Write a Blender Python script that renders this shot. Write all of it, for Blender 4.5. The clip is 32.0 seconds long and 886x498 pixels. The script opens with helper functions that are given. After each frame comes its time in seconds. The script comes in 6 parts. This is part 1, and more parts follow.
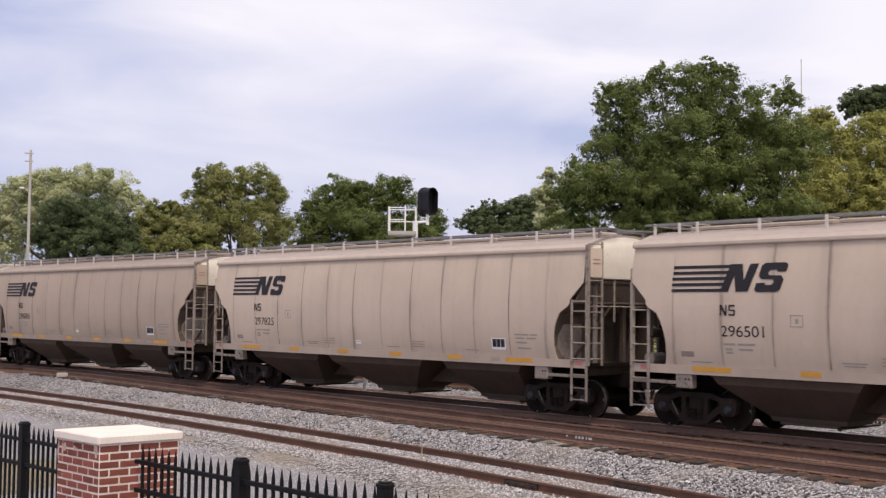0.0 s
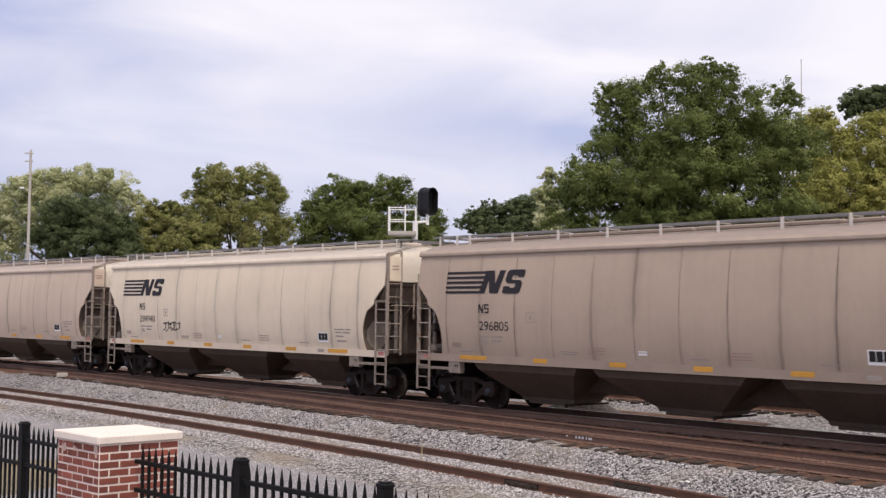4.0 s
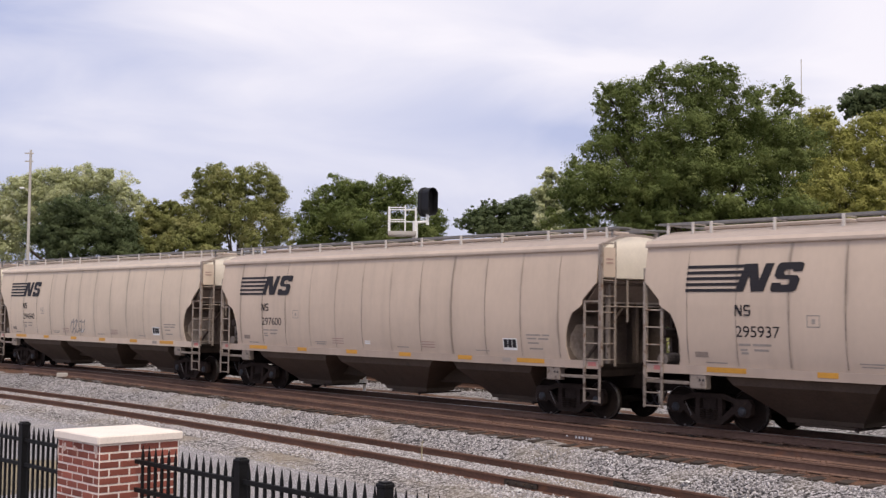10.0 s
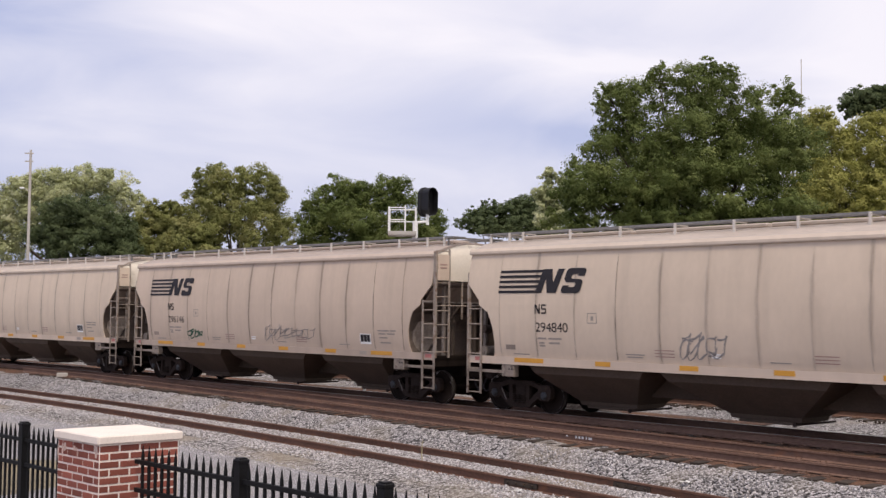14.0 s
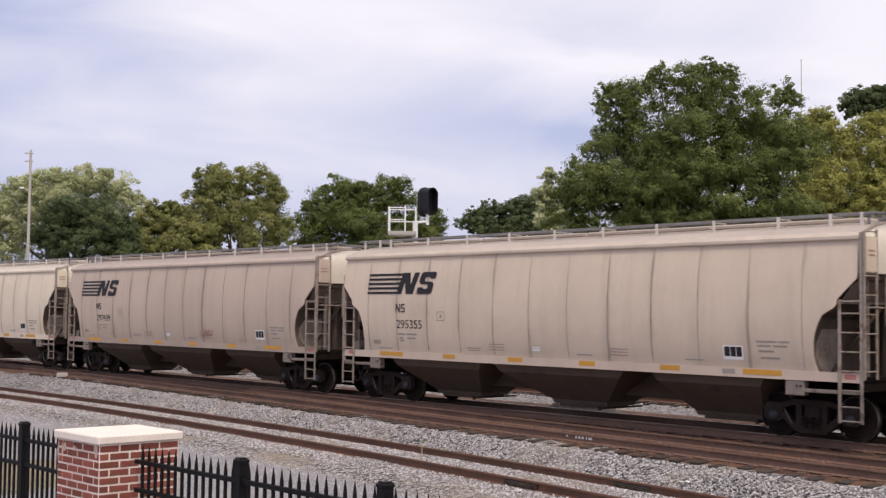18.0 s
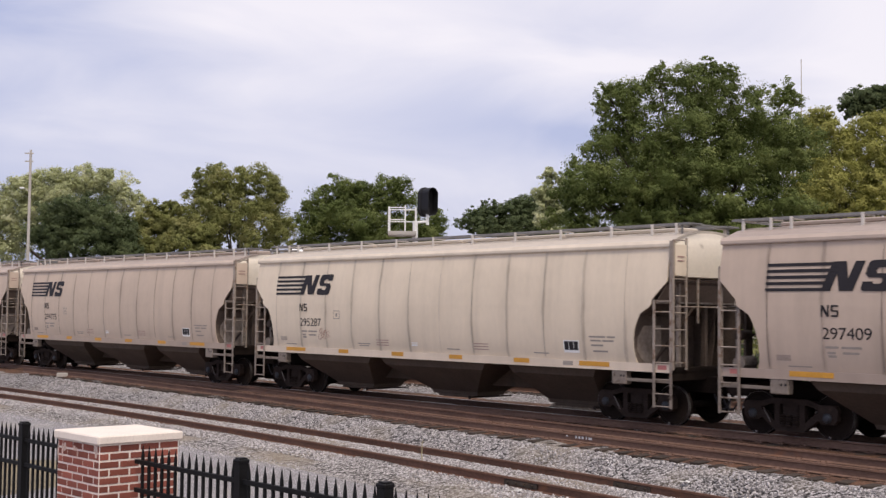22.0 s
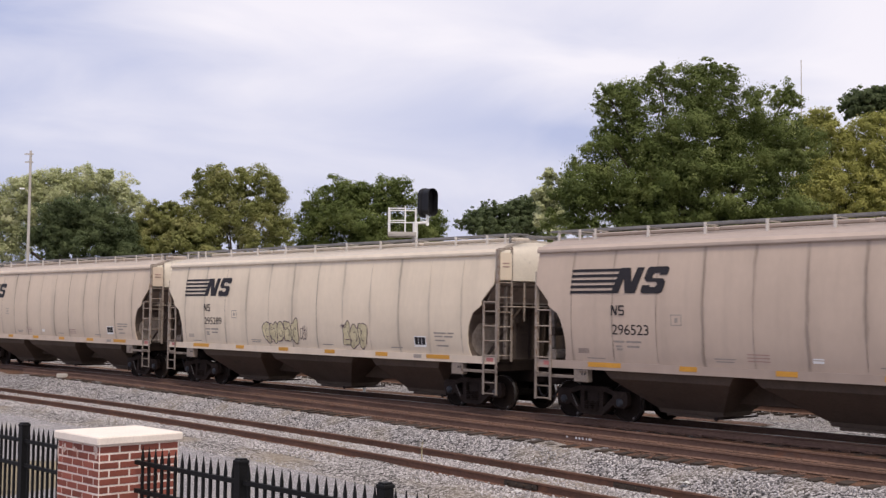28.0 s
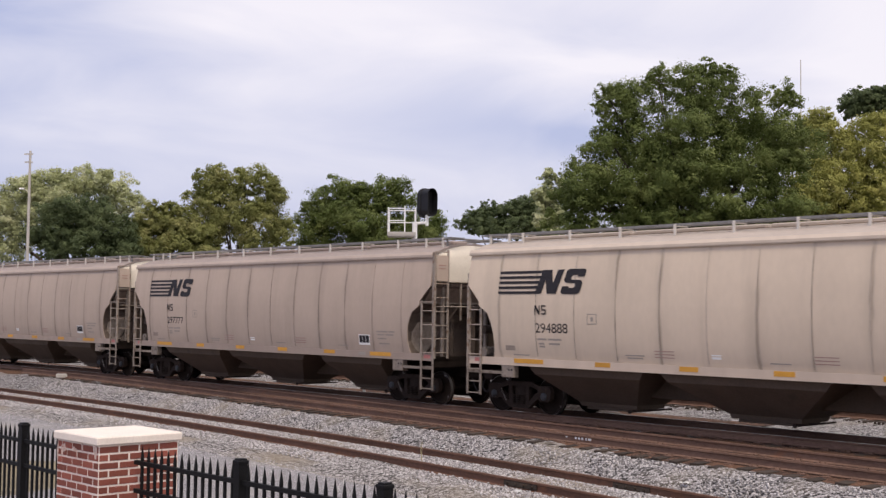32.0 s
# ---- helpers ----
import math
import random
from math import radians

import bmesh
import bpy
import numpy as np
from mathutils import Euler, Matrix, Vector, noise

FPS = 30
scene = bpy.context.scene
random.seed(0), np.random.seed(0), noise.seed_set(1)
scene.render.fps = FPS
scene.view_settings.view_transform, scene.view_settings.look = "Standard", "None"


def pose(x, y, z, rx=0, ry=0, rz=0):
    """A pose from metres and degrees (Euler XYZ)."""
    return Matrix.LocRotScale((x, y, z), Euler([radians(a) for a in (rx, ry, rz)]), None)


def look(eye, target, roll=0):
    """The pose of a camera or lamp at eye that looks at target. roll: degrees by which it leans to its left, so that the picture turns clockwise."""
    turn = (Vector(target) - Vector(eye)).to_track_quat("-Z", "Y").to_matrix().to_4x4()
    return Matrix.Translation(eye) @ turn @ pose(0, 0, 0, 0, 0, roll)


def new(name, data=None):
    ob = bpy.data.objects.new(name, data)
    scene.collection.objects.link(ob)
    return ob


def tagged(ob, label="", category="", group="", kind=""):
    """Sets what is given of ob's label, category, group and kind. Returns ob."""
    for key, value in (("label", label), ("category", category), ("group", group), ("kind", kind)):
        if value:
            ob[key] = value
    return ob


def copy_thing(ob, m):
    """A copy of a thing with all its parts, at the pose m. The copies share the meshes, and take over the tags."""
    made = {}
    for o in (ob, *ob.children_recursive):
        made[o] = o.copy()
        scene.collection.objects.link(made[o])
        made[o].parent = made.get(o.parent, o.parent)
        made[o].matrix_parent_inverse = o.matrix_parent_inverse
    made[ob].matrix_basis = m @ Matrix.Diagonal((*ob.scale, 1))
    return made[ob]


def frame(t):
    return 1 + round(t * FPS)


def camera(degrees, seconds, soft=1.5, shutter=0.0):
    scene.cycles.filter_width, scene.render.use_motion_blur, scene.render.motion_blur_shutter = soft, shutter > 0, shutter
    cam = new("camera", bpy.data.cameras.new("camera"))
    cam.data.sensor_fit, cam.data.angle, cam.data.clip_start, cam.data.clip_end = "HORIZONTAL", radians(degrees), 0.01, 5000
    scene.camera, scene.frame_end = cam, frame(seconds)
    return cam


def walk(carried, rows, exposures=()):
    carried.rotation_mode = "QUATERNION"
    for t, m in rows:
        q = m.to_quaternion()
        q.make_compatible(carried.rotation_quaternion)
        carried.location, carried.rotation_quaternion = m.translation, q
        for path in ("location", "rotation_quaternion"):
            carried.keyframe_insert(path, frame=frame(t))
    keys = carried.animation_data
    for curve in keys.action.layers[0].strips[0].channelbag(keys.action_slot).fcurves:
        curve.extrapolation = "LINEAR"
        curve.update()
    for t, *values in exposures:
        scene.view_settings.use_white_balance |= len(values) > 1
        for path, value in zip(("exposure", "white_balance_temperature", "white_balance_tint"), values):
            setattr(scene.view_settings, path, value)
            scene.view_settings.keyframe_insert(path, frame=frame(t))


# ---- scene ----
# ---------------------------------------------------------------- camera
EYE = Vector((0.0, 0.0, 2.52))
PITCH, ROLL = 0.0526, 0.63


def aim(dx=0.0, dy=0.0):
    """The camera's pose, nudged by small angles in degrees."""
    p = PITCH + radians(dy)
    a = radians(dx)
    d = Vector((math.sin(a) * math.cos(p), math.cos(a) * math.cos(p), math.sin(p)))
    return look(EYE, EYE + d * 10.0, ROLL)


cam = camera(40.0, 32.0, soft=1.35, shutter=0.15)
walk(cam, [(0.0, aim()), (25.5, aim()), (27.5, aim(0, 0.035)), (32.0, aim(0.02, 0.04))],
     exposures=[(0.0, 0.43, 7250, 13), (3.0, 0.44, 7250, 13), (5.5, 0.40, 7250, 13), (7.5, 0.34, 7250, 13), (10.0, 0.41, 7250, 13), (14.0, 0.40, 7250, 13), (19.0, 0.40, 7250, 13),
                (22.5, 0.35, 7250, 13), (25.0, 0.38, 7250, 13), (28.0, 0.38, 7250, 13), (30.0, 0.30, 7250, 13), (32.0, 0.37, 7250, 13)])

# ---------------------------------------------------------------- light
SUN_EL, SUN_ROT = radians(61), radians(174)
world = bpy.data.worlds.new("world")
scene.world = world
world.use_nodes = True
wt = world.node_tree
wt.nodes.clear()
w_out = wt.nodes.new("ShaderNodeOutputWorld")
w_bg = wt.nodes.new("ShaderNodeBackground")
w_sky = wt.nodes.new("ShaderNodeTexSky")
w_sky.sky_type = "NISHITA"
w_sky.sun_disc = False
w_sky.sun_elevation, w_sky.sun_rotation = SUN_EL, SUN_ROT
w_sky.air_density, w_sky.dust_density, w_sky.ozone_density = 1.0, 2.0, 1.5
w_skys = wt.nodes.new("ShaderNodeMix")
w_skys.data_type, w_skys.blend_type = "RGBA", "MULTIPLY"
w_skys.inputs[0].default_value = 1.0
w_skys.inputs[7].default_value = (0.115, 0.105, 0.108, 1)
wt.links.new(w_sky.outputs[0], w_skys.inputs[6])
w_tc = wt.nodes.new("ShaderNodeTexCoord")
w_map = wt.nodes.new("ShaderNodeMapping")
w_map.inputs["Scale"].default_value = (1.0, 1.0, 3.2)
w_map.inputs["Location"].default_value = (0.35, 0.1, 0.12)
wt.links.new(w_tc.outputs["Generated"], w_map.inputs[0])
w_n1 = wt.nodes.new("ShaderNodeTexNoise")
w_n1.inputs["Scale"].default_value, w_n1.inputs["Detail"].default_value = 4.2, 6.0
w_n1.inputs["Roughness"].default_value = 0.5
w_n1.inputs["Distortion"].default_value = 0.5
wt.links.new(w_map.outputs[0], w_n1.inputs["Vector"])
w_r1 = wt.nodes.new("ShaderNodeValToRGB")
w_r1.color_ramp.elements[0].position, w_r1.color_ramp.elements[0].color = 0.12, (0.365, 0.43, 0.67, 1)
w_r1.color_ramp.elements[1].position, w_r1.color_ramp.elements[1].color = 0.88, (0.735, 0.755, 0.875, 1)
w_sep = wt.nodes.new("ShaderNodeSeparateXYZ")
wt.links.new(w_tc.outputs["Generated"], w_sep.inputs[0])
# the cloud thins towards the horizon
w_up = wt.nodes.new("ShaderNodeMapRange")
w_up.inputs["From Min"].default_value, w_up.inputs["From Max"].default_value = 0.03, 0.26
w_up.inputs["To Min"].default_value, w_up.inputs["To Max"].default_value = -0.30, 0.20
wt.links.new(w_sep.outputs[2], w_up.inputs[0])
w_wisp = wt.nodes.new("ShaderNodeMath")
w_wisp.operation = "MULTIPLY_ADD"
w_wisp.inputs[1].default_value = 1.15
wt.links.new(w_n1.outputs[0], w_wisp.inputs[0])
wt.links.new(w_up.outputs[0], w_wisp.inputs[2])
w_sum = wt.nodes.new("ShaderNodeMath")
w_sum.operation = "MULTIPLY_ADD"
w_sum.inputs[1].default_value = 0.75
wt.links.new(w_sep.outputs[0], w_sum.inputs[0])
wt.links.new(w_wisp.outputs[0], w_sum.inputs[2])
# ragged thin places in the cloud: direction, half width, half height, depth
w_warp = wt.nodes.new("ShaderNodeVectorMath")
w_warp.operation = "MULTIPLY_ADD"
w_warp.inputs[1].default_value = (0.14, 0.0, 0.05)
wt.links.new(w_n1.outputs["Color"], w_warp.inputs[0])
wt.links.new(w_tc.outputs["Generated"], w_warp.inputs[2])
for gx, gz, gw, gh, depth in ((0.15, 0.175, 0.30, 0.075, -0.50), (-0.30, 0.25, 0.26, 0.08, -0.42), (-0.40, 0.17, 0.34, 0.07, -0.30), (-0.06, 0.21, 0.24, 0.05, 0.10), (-0.02, 0.275, 0.30, 0.06, 0.22)):
    gm = wt.nodes.new("ShaderNodeMapping")
    gm.vector_type = "TEXTURE"
    gm.inputs["Location"].default_value, gm.inputs["Scale"].default_value = (gx, 0.95, gz), (gw, 1.2, gh)
    wt.links.new(w_warp.outputs[0], gm.inputs[0])
    gg = wt.nodes.new("ShaderNodeTexGradient")
    gg.gradient_type = "QUADRATIC_SPHERE"
    wt.links.new(gm.outputs[0], gg.inputs[0])
    ga = wt.nodes.new("ShaderNodeMath")
    ga.operation = "MULTIPLY_ADD"
    ga.inputs[1].default_value = depth
    wt.links.new(gg.outputs[1], ga.inputs[0])
    wt.links.new(w_sum.outputs[0], ga.inputs[2])
    w_sum = ga
wt.links.new(w_sum.outputs[0], w_r1.inputs[0])
w_mix = wt.nodes.new("ShaderNodeMix")
w_mix.data_type = "RGBA"
w_mix.inputs[0].default_value = 0.85
wt.links.new(w_skys.outputs[2], w_mix.inputs[6])
wt.links.new(w_r1.outputs[0], w_mix.inputs[7])
wt.links.new(w_mix.outputs[2], w_bg.inputs[0])
w_bg.inputs[1].default_value = 1.0
wt.links.new(w_bg.outputs[0], w_out.inputs[0])
sun = new("sun", bpy.data.lights.new("sun", "SUN"))
sun.data.energy, sun.data.angle, sun.data.color = 1.5, radians(14), (1.0, 0.93, 0.84)
sun.matrix_world = look((0, 0, 50), Vector((0, 0, 50)) - Vector((math.sin(SUN_ROT) * math.cos(SUN_EL), math.cos(SUN_ROT) * math.cos(SUN_EL), math.sin(SUN_EL))))

# ---------------------------------------------------------------- materials


def material(name, colour, rough=0.8, metal=0.0, spread=0.15, scale=3.0, fine=40.0, bump=0.2, bump_dist=0.01,
             stretch=(1, 1, 1), second=None, second_at=0.55, per_object=False, island=0.0, object_random=0.0, spec=0.3):
    """A worn surface: a base colour broken at two scales, an optional second colour in patches, and fine relief."""
    m = bpy.data.materials.new(name)
    m.use_nodes = True
    nt = m.node_tree
    b = nt.nodes["Principled BSDF"]
    b.inputs["Roughness"].default_value, b.inputs["Metallic"].default_value = rough, metal
    b.inputs["Specular IOR Level"].default_value = spec
    tc = nt.nodes.new("ShaderNodeTexCoord")
    mp = nt.nodes.new("ShaderNodeMapping")
    mp.inputs["Scale"].default_value = stretch
    info = nt.nodes.new("ShaderNodeObjectInfo")
    off = nt.nodes.new("ShaderNodeVectorMath")
    off.operation = "MULTIPLY_ADD"
    off.inputs[1].default_value = (1, 1, 1)
    wide = nt.nodes.new("ShaderNodeMath")
    wide.operation = "MULTIPLY"
    wide.inputs[1].default_value = 37.0 if object_random or per_object else 0.0
    nt.links.new(info.outputs["Random"], wide.inputs[0])
    nt.links.new(tc.outputs["Object"], off.inputs[0])
    nt.links.new(wide.outputs[0], off.inputs[2])
    nt.links.new(off.outputs[0], mp.inputs[0])
    n1 = nt.nodes.new("ShaderNodeTexNoise")
    n1.inputs["Scale"].default_value, n1.inputs["Detail"].default_value = scale, 5.0
    n2 = nt.nodes.new("ShaderNodeTexNoise")
    n2.inputs["Scale"].default_value, n2.inputs["Detail"].default_value = fine, 4.0
    for n in (n1, n2):
        nt.links.new(mp.outputs[0], n.inputs["Vector"])
    # brightness factor from both scales
    add = nt.nodes.new("ShaderNodeMath")
    add.operation = "ADD"
    nt.links.new(n1.outputs[0], add.inputs[0])
    nt.links.new(n2.outputs[0], add.inputs[1])
    last = add
    if island:
        geo = nt.nodes.new("ShaderNodeNewGeometry")
        ma = nt.nodes.new("ShaderNodeMath")
        ma.operation, ma.inputs[1].default_value = "MULTIPLY_ADD", island
        nt.links.new(geo.outputs["Random Per Island"], ma.inputs[0])
        nt.links.new(last.outputs[0], ma.inputs[2])
        last = ma
    if object_random:
        mo = nt.nodes.new("ShaderNodeMath")
        mo.operation, mo.inputs[1].default_value = "MULTIPLY_ADD", object_random
        nt.links.new(info.outputs["Random"], mo.inputs[0])
        nt.links.new(last.outputs[0], mo.inputs[2])
        last = mo
    rng = nt.nodes.new("ShaderNodeMapRange")
    mid = 1.0 + island / 2 + object_random / 2
    rng.inputs["From Min"].default_value, rng.inputs["From Max"].default_value = mid - 0.5 - island / 2 - object_random / 2, mid + 0.5 + island / 2 + object_random / 2
    rng.inputs["To Min"].default_value, rng.inputs["To Max"].default_value = 1 - spread * 2, 1 + spread * 2
    nt.links.new(last.outputs[0], rng.inputs[0])
    mul = nt.nodes.new("ShaderNodeMix")
    mul.data_type, mul.blend_type = "RGBA", "MULTIPLY"
    mul.inputs[0].default_value = 1.0
    mul.inputs[6].default_value = (*colour, 1)
    if per_object:
        nt.links.new(info.outputs["Color"], mul.inputs[6])
    nt.links.new(rng.outputs[0], mul.inputs[7])
    colour_out = mul.outputs[2]
    if second:
        rp = nt.nodes.new("ShaderNodeValToRGB")
        rp.color_ramp.elements[0].position, rp.color_ramp.elements[1].position = second_at, second_at + 0.14
        n3 = nt.nodes.new("ShaderNodeTexNoise")
        n3.inputs["Scale"].default_value, n3.inputs["Detail"].default_value = scale * 1.7, 6.0
        nt.links.new(mp.outputs[0], n3.inputs["Vector"])
        nt.links.new(n3.outputs[0], rp.inputs[0])
        mx = nt.nodes.new("ShaderNodeMix")
        mx.data_type = "RGBA"
        mx.inputs[7].default_value = (*second, 1)
        nt.links.new(rp.outputs[0], mx.inputs[0])
        nt.links.new(colour_out, mx.inputs[6])
        colour_out = mx.outputs[2]
    nt.links.new(colour_out, b.inputs["Base Color"])
    bp = nt.nodes.new("ShaderNodeBump")
    bp.inputs["Strength"].default_value, bp.inputs["Distance"].default_value = bump, bump_dist
    nt.links.new(n2.outputs[0], bp.inputs["Height"])
    nt.links.new(bp.outputs[0], b.inputs["Normal"])
    return m


def gravel_material(name, light, dark, size, soil=None, soil_at=0.6, bump=0.8):
    """Crushed stone: cells of their own tone with gaps between them, soil in patches."""
    m = bpy.data.materials.new(name)
    m.use_nodes = True
    nt = m.node_tree
    b = nt.nodes["Principled BSDF"]
    b.inputs["Roughness"].default_value = 0.92
    b.inputs["Specular IOR Level"].default_value = 0.2
    tc = nt.nodes.new("ShaderNodeTexCoord")
    vo = nt.nodes.new("ShaderNodeTexVoronoi")
    vo.inputs["Scale"].default_value = 1.0 / size
    vd = nt.nodes.new("ShaderNodeTexVoronoi")
    vd.feature = "DISTANCE_TO_EDGE"
    vd.inputs["Scale"].default_value = 1.0 / size
    no = nt.nodes.new("ShaderNodeTexNoise")
    no.inputs["Scale"].default_value, no.inputs["Detail"].default_value = 0.45, 6.0
    for n in (vo, vd, no):
        nt.links.new(tc.outputs["Object"], n.inputs["Vector"])
    rp = nt.nodes.new("ShaderNodeValToRGB")
    rp.color_ramp.elements[0].position, rp.color_ramp.elements[0].color = 0.15, (*dark, 1)
    rp.color_ramp.elements[1].position, rp.color_ramp.elements[1].color = 0.85, (*light, 1)
    sep = nt.nodes.new("ShaderNodeSeparateColor")
    nt.links.new(vo.outputs["Color"], sep.inputs[0])
    nt.links.new(sep.outputs[0], rp.inputs[0])
    edge = nt.nodes.new("ShaderNodeValToRGB")
    edge.color_ramp.elements[0].position, edge.color_ramp.elements[0].color = 0.0, (0.35, 0.33, 0.31, 1)
    edge.color_ramp.elements[1].position, edge.color_ramp.elements[1].color = 0.16, (1, 1, 1, 1)
    nt.links.new(vd.outputs["Distance"], edge.inputs[0])
    mul = nt.nodes.new("ShaderNodeMix")
    mul.data_type, mul.blend_type = "RGBA", "MULTIPLY"
    mul.inputs[0].default_value = 1.0
    nt.links.new(rp.outputs[0], mul.inputs[6])
    nt.links.new(edge.outputs[0], mul.inputs[7])
    out = mul.outputs[2]
    if soil:
        sr = nt.nodes.new("ShaderNodeValToRGB")
        sr.color_ramp.elements[0].position, sr.color_ramp.elements[1].position = soil_at - 0.1, soil_at + 0.12
        nt.links.new(no.outputs[0], sr.inputs[0])
        mx = nt.nodes.new("ShaderNodeMix")
        mx.data_type = "RGBA"
        sc = nt.nodes.new("ShaderNodeMath")
        sc.operation, sc.inputs[1].default_value = "MULTIPLY", 0.75
        nt.links.new(sr.outputs[0], sc.inputs[0])
        nt.links.new(sc.outputs[0], mx.inputs[0])
        nt.links.new(out, mx.inputs[6])
        mx.inputs[7].default_value = (*soil, 1)
        out = mx.outputs[2]
    nt.links.new(out, b.inputs["Base Color"])
    bp = nt.nodes.new("ShaderNodeBump")
    bp.inputs["Strength"].default_value, bp.inputs["Distance"].default_value = bump, size * 0.6
    nt.links.new(vd.outputs["Distance"], bp.inputs["Height"])
    nt.links.new(bp.outputs[0], b.inputs["Normal"])
    return m


def leaf_material(name, colour, tip, island=0.08):
    """Leaves: each clump its own green, some turning, light coming through."""
    m = bpy.data.materials.new(name)
    m.use_nodes = True
    nt = m.node_tree
    b = nt.nodes["Principled BSDF"]
    b.inputs["Roughness"].default_value = 0.6
    b.inputs["Specular IOR Level"].default_value = 0.2
    geo = nt.nodes.new("ShaderNodeNewGeometry")
    tc = nt.nodes.new("ShaderNodeTexCoord")
    no = nt.nodes.new("ShaderNodeTexNoise")
    no.inputs["Scale"].default_value, no.inputs["Detail"].default_value = 0.55, 4.0
    nt.links.new(tc.outputs["Object"], no.inputs["Vector"])
    ma = nt.nodes.new("ShaderNodeMath")
    ma.operation, ma.inputs[1].default_value = "MULTIPLY_ADD", island
    nt.links.new(geo.outputs["Random Per Island"], ma.inputs[0])
    nt.links.new(no.outputs[0], ma.inputs[2])
    rp = nt.nodes.new("ShaderNodeValToRGB")
    e = rp.color_ramp.elements
    e[0].position, e[0].color = 0.3, (*[c * 0.7 for c in colour], 1)
    e[1].position, e[1].color = 0.3 + 0.75 * (0.7 + island) - 0.1, (*tip, 1)
    mid = e.new(0.3 + 0.3 * (0.7 + island))
    mid.color = (*colour, 1)
    nt.links.new(ma.outputs[0], rp.inputs[0])
    nt.links.new(rp.outputs[0], b.inputs["Base Color"])
    tr = nt.nodes.new("ShaderNodeBsdfTranslucent")
    nt.links.new(rp.outputs[0], tr.inputs[0])
    ms = nt.nodes.new("ShaderNodeMixShader")
    ms.inputs[0].default_value = 0.35
    nt.links.new(b.outputs[0], ms.inputs[1])
    nt.links.new(tr.outputs[0], ms.inputs[2])
    nt.links.new(ms.outputs[0], nt.nodes["Material Output"].inputs[0])
    return m


def hull_material(name, pitch, first, rough=0.62):
    """Weathered car paint: grime gathered in patches along the weld lines, faint runs down from the eave."""
    m = bpy.data.materials.new(name)
    m.use_nodes = True
    nt = m.node_tree
    b = nt.nodes["Principled BSDF"]
    b.inputs["Roughness"].default_value, b.inputs["Specular IOR Level"].default_value = rough, 0.3
    tc, info = nt.nodes.new("ShaderNodeTexCoord"), nt.nodes.new("ShaderNodeObjectInfo")

    def maths(op, a, c, third=None):
        n = nt.nodes.new("ShaderNodeMath")
        n.operation = op
        for k, v in enumerate((a, c, third)):
            if v is None:
                continue
            if isinstance(v, float):
                n.inputs[k].default_value = v
            else:
                nt.links.new(v, n.inputs[k])
        return n.outputs[0]

    def field(stretch, scale, detail, lo, hi):
        """A noise of its own per object, spread between two limits."""
        mp, no, mr = nt.nodes.new("ShaderNodeMapping"), nt.nodes.new("ShaderNodeTexNoise"), nt.nodes.new("ShaderNodeMapRange")
        mp.inputs["Scale"].default_value = stretch
        nt.links.new(tc.outputs["Object"], mp.inputs[0])
        nt.links.new(shift, mp.inputs["Location"])
        no.inputs["Scale"].default_value, no.inputs["Detail"].default_value = scale, detail
        nt.links.new(mp.outputs[0], no.inputs["Vector"])
        mr.interpolation_type = "SMOOTHSTEP"
        mr.inputs["From Min"].default_value, mr.inputs["From Max"].default_value = lo, hi
        nt.links.new(no.outputs[0], mr.inputs[0])
        return mr.outputs[0]

    shift = maths("MULTIPLY", info.outputs["Random"], 53.0)
    sep = nt.nodes.new("ShaderNodeSeparateXYZ")
    nt.links.new(tc.outputs["Object"], sep.inputs[0])
    wave = field((1, 1, 1), 1.6, 3.0, 0.0, 1.0)
    x = maths("MULTIPLY_ADD", wave, 0.10, maths("ADD", sep.outputs[0], -first - 0.05))
    near = maths("PINGPONG", x, pitch / 2)
    line = nt.nodes.new("ShaderNodeMapRange")
    line.interpolation_type = "SMOOTHERSTEP"
    line.inputs["From Min"].default_value, line.inputs["From Max"].default_value = 0.085, 0.0
    nt.links.new(near, line.inputs[0])
    halo = nt.nodes.new("ShaderNodeMapRange")
    halo.inputs["From Min"].default_value, halo.inputs["From Max"].default_value = 0.34, 0.0
    nt.links.new(near, halo.inputs[0])
    patch = field((0.75, 0.75, 0.42), 1.0, 2.0, 0.36, 0.66)
    runs = field((2.4, 1.0, 0.2), 1.0, 3.0, 0.46, 0.80)
    cloud = field((0.35, 0.35, 0.6), 1.0, 4.0, 0.30, 0.72)
    fine = field((1.0, 1.0, 0.5), 9.0, 5.0, 0.2, 0.8)
    d = maths("MULTIPLY", maths("MULTIPLY", line.outputs[0], patch), 0.32)
    d = maths("MULTIPLY_ADD", maths("MULTIPLY", halo.outputs[0], patch), 0.12, d)
    d = maths("MULTIPLY_ADD", runs, 0.10, d)
    d = maths("MULTIPLY_ADD", cloud, 0.10, d)
    d = maths("MULTIPLY_ADD", fine, 0.05, d)
    mx = nt.nodes.new("ShaderNodeMix")
    mx.data_type = "RGBA"
    nt.links.new(d, mx.inputs[0])
    nt.links.new(info.outputs["Color"], mx.inputs[6])
    mx.inputs[7].default_value = (0.085, 0.066, 0.052, 1)
    nt.links.new(mx.outputs[2], b.inputs["Base Color"])
    bp = nt.nodes.new("ShaderNodeBump")
    bp.inputs["Strength"].default_value, bp.inputs["Distance"].default_value = 0.25, 0.02
    nt.links.new(wave, bp.inputs["Height"])
    nt.links.new(bp.outputs[0], b.inputs["Normal"])
    return m


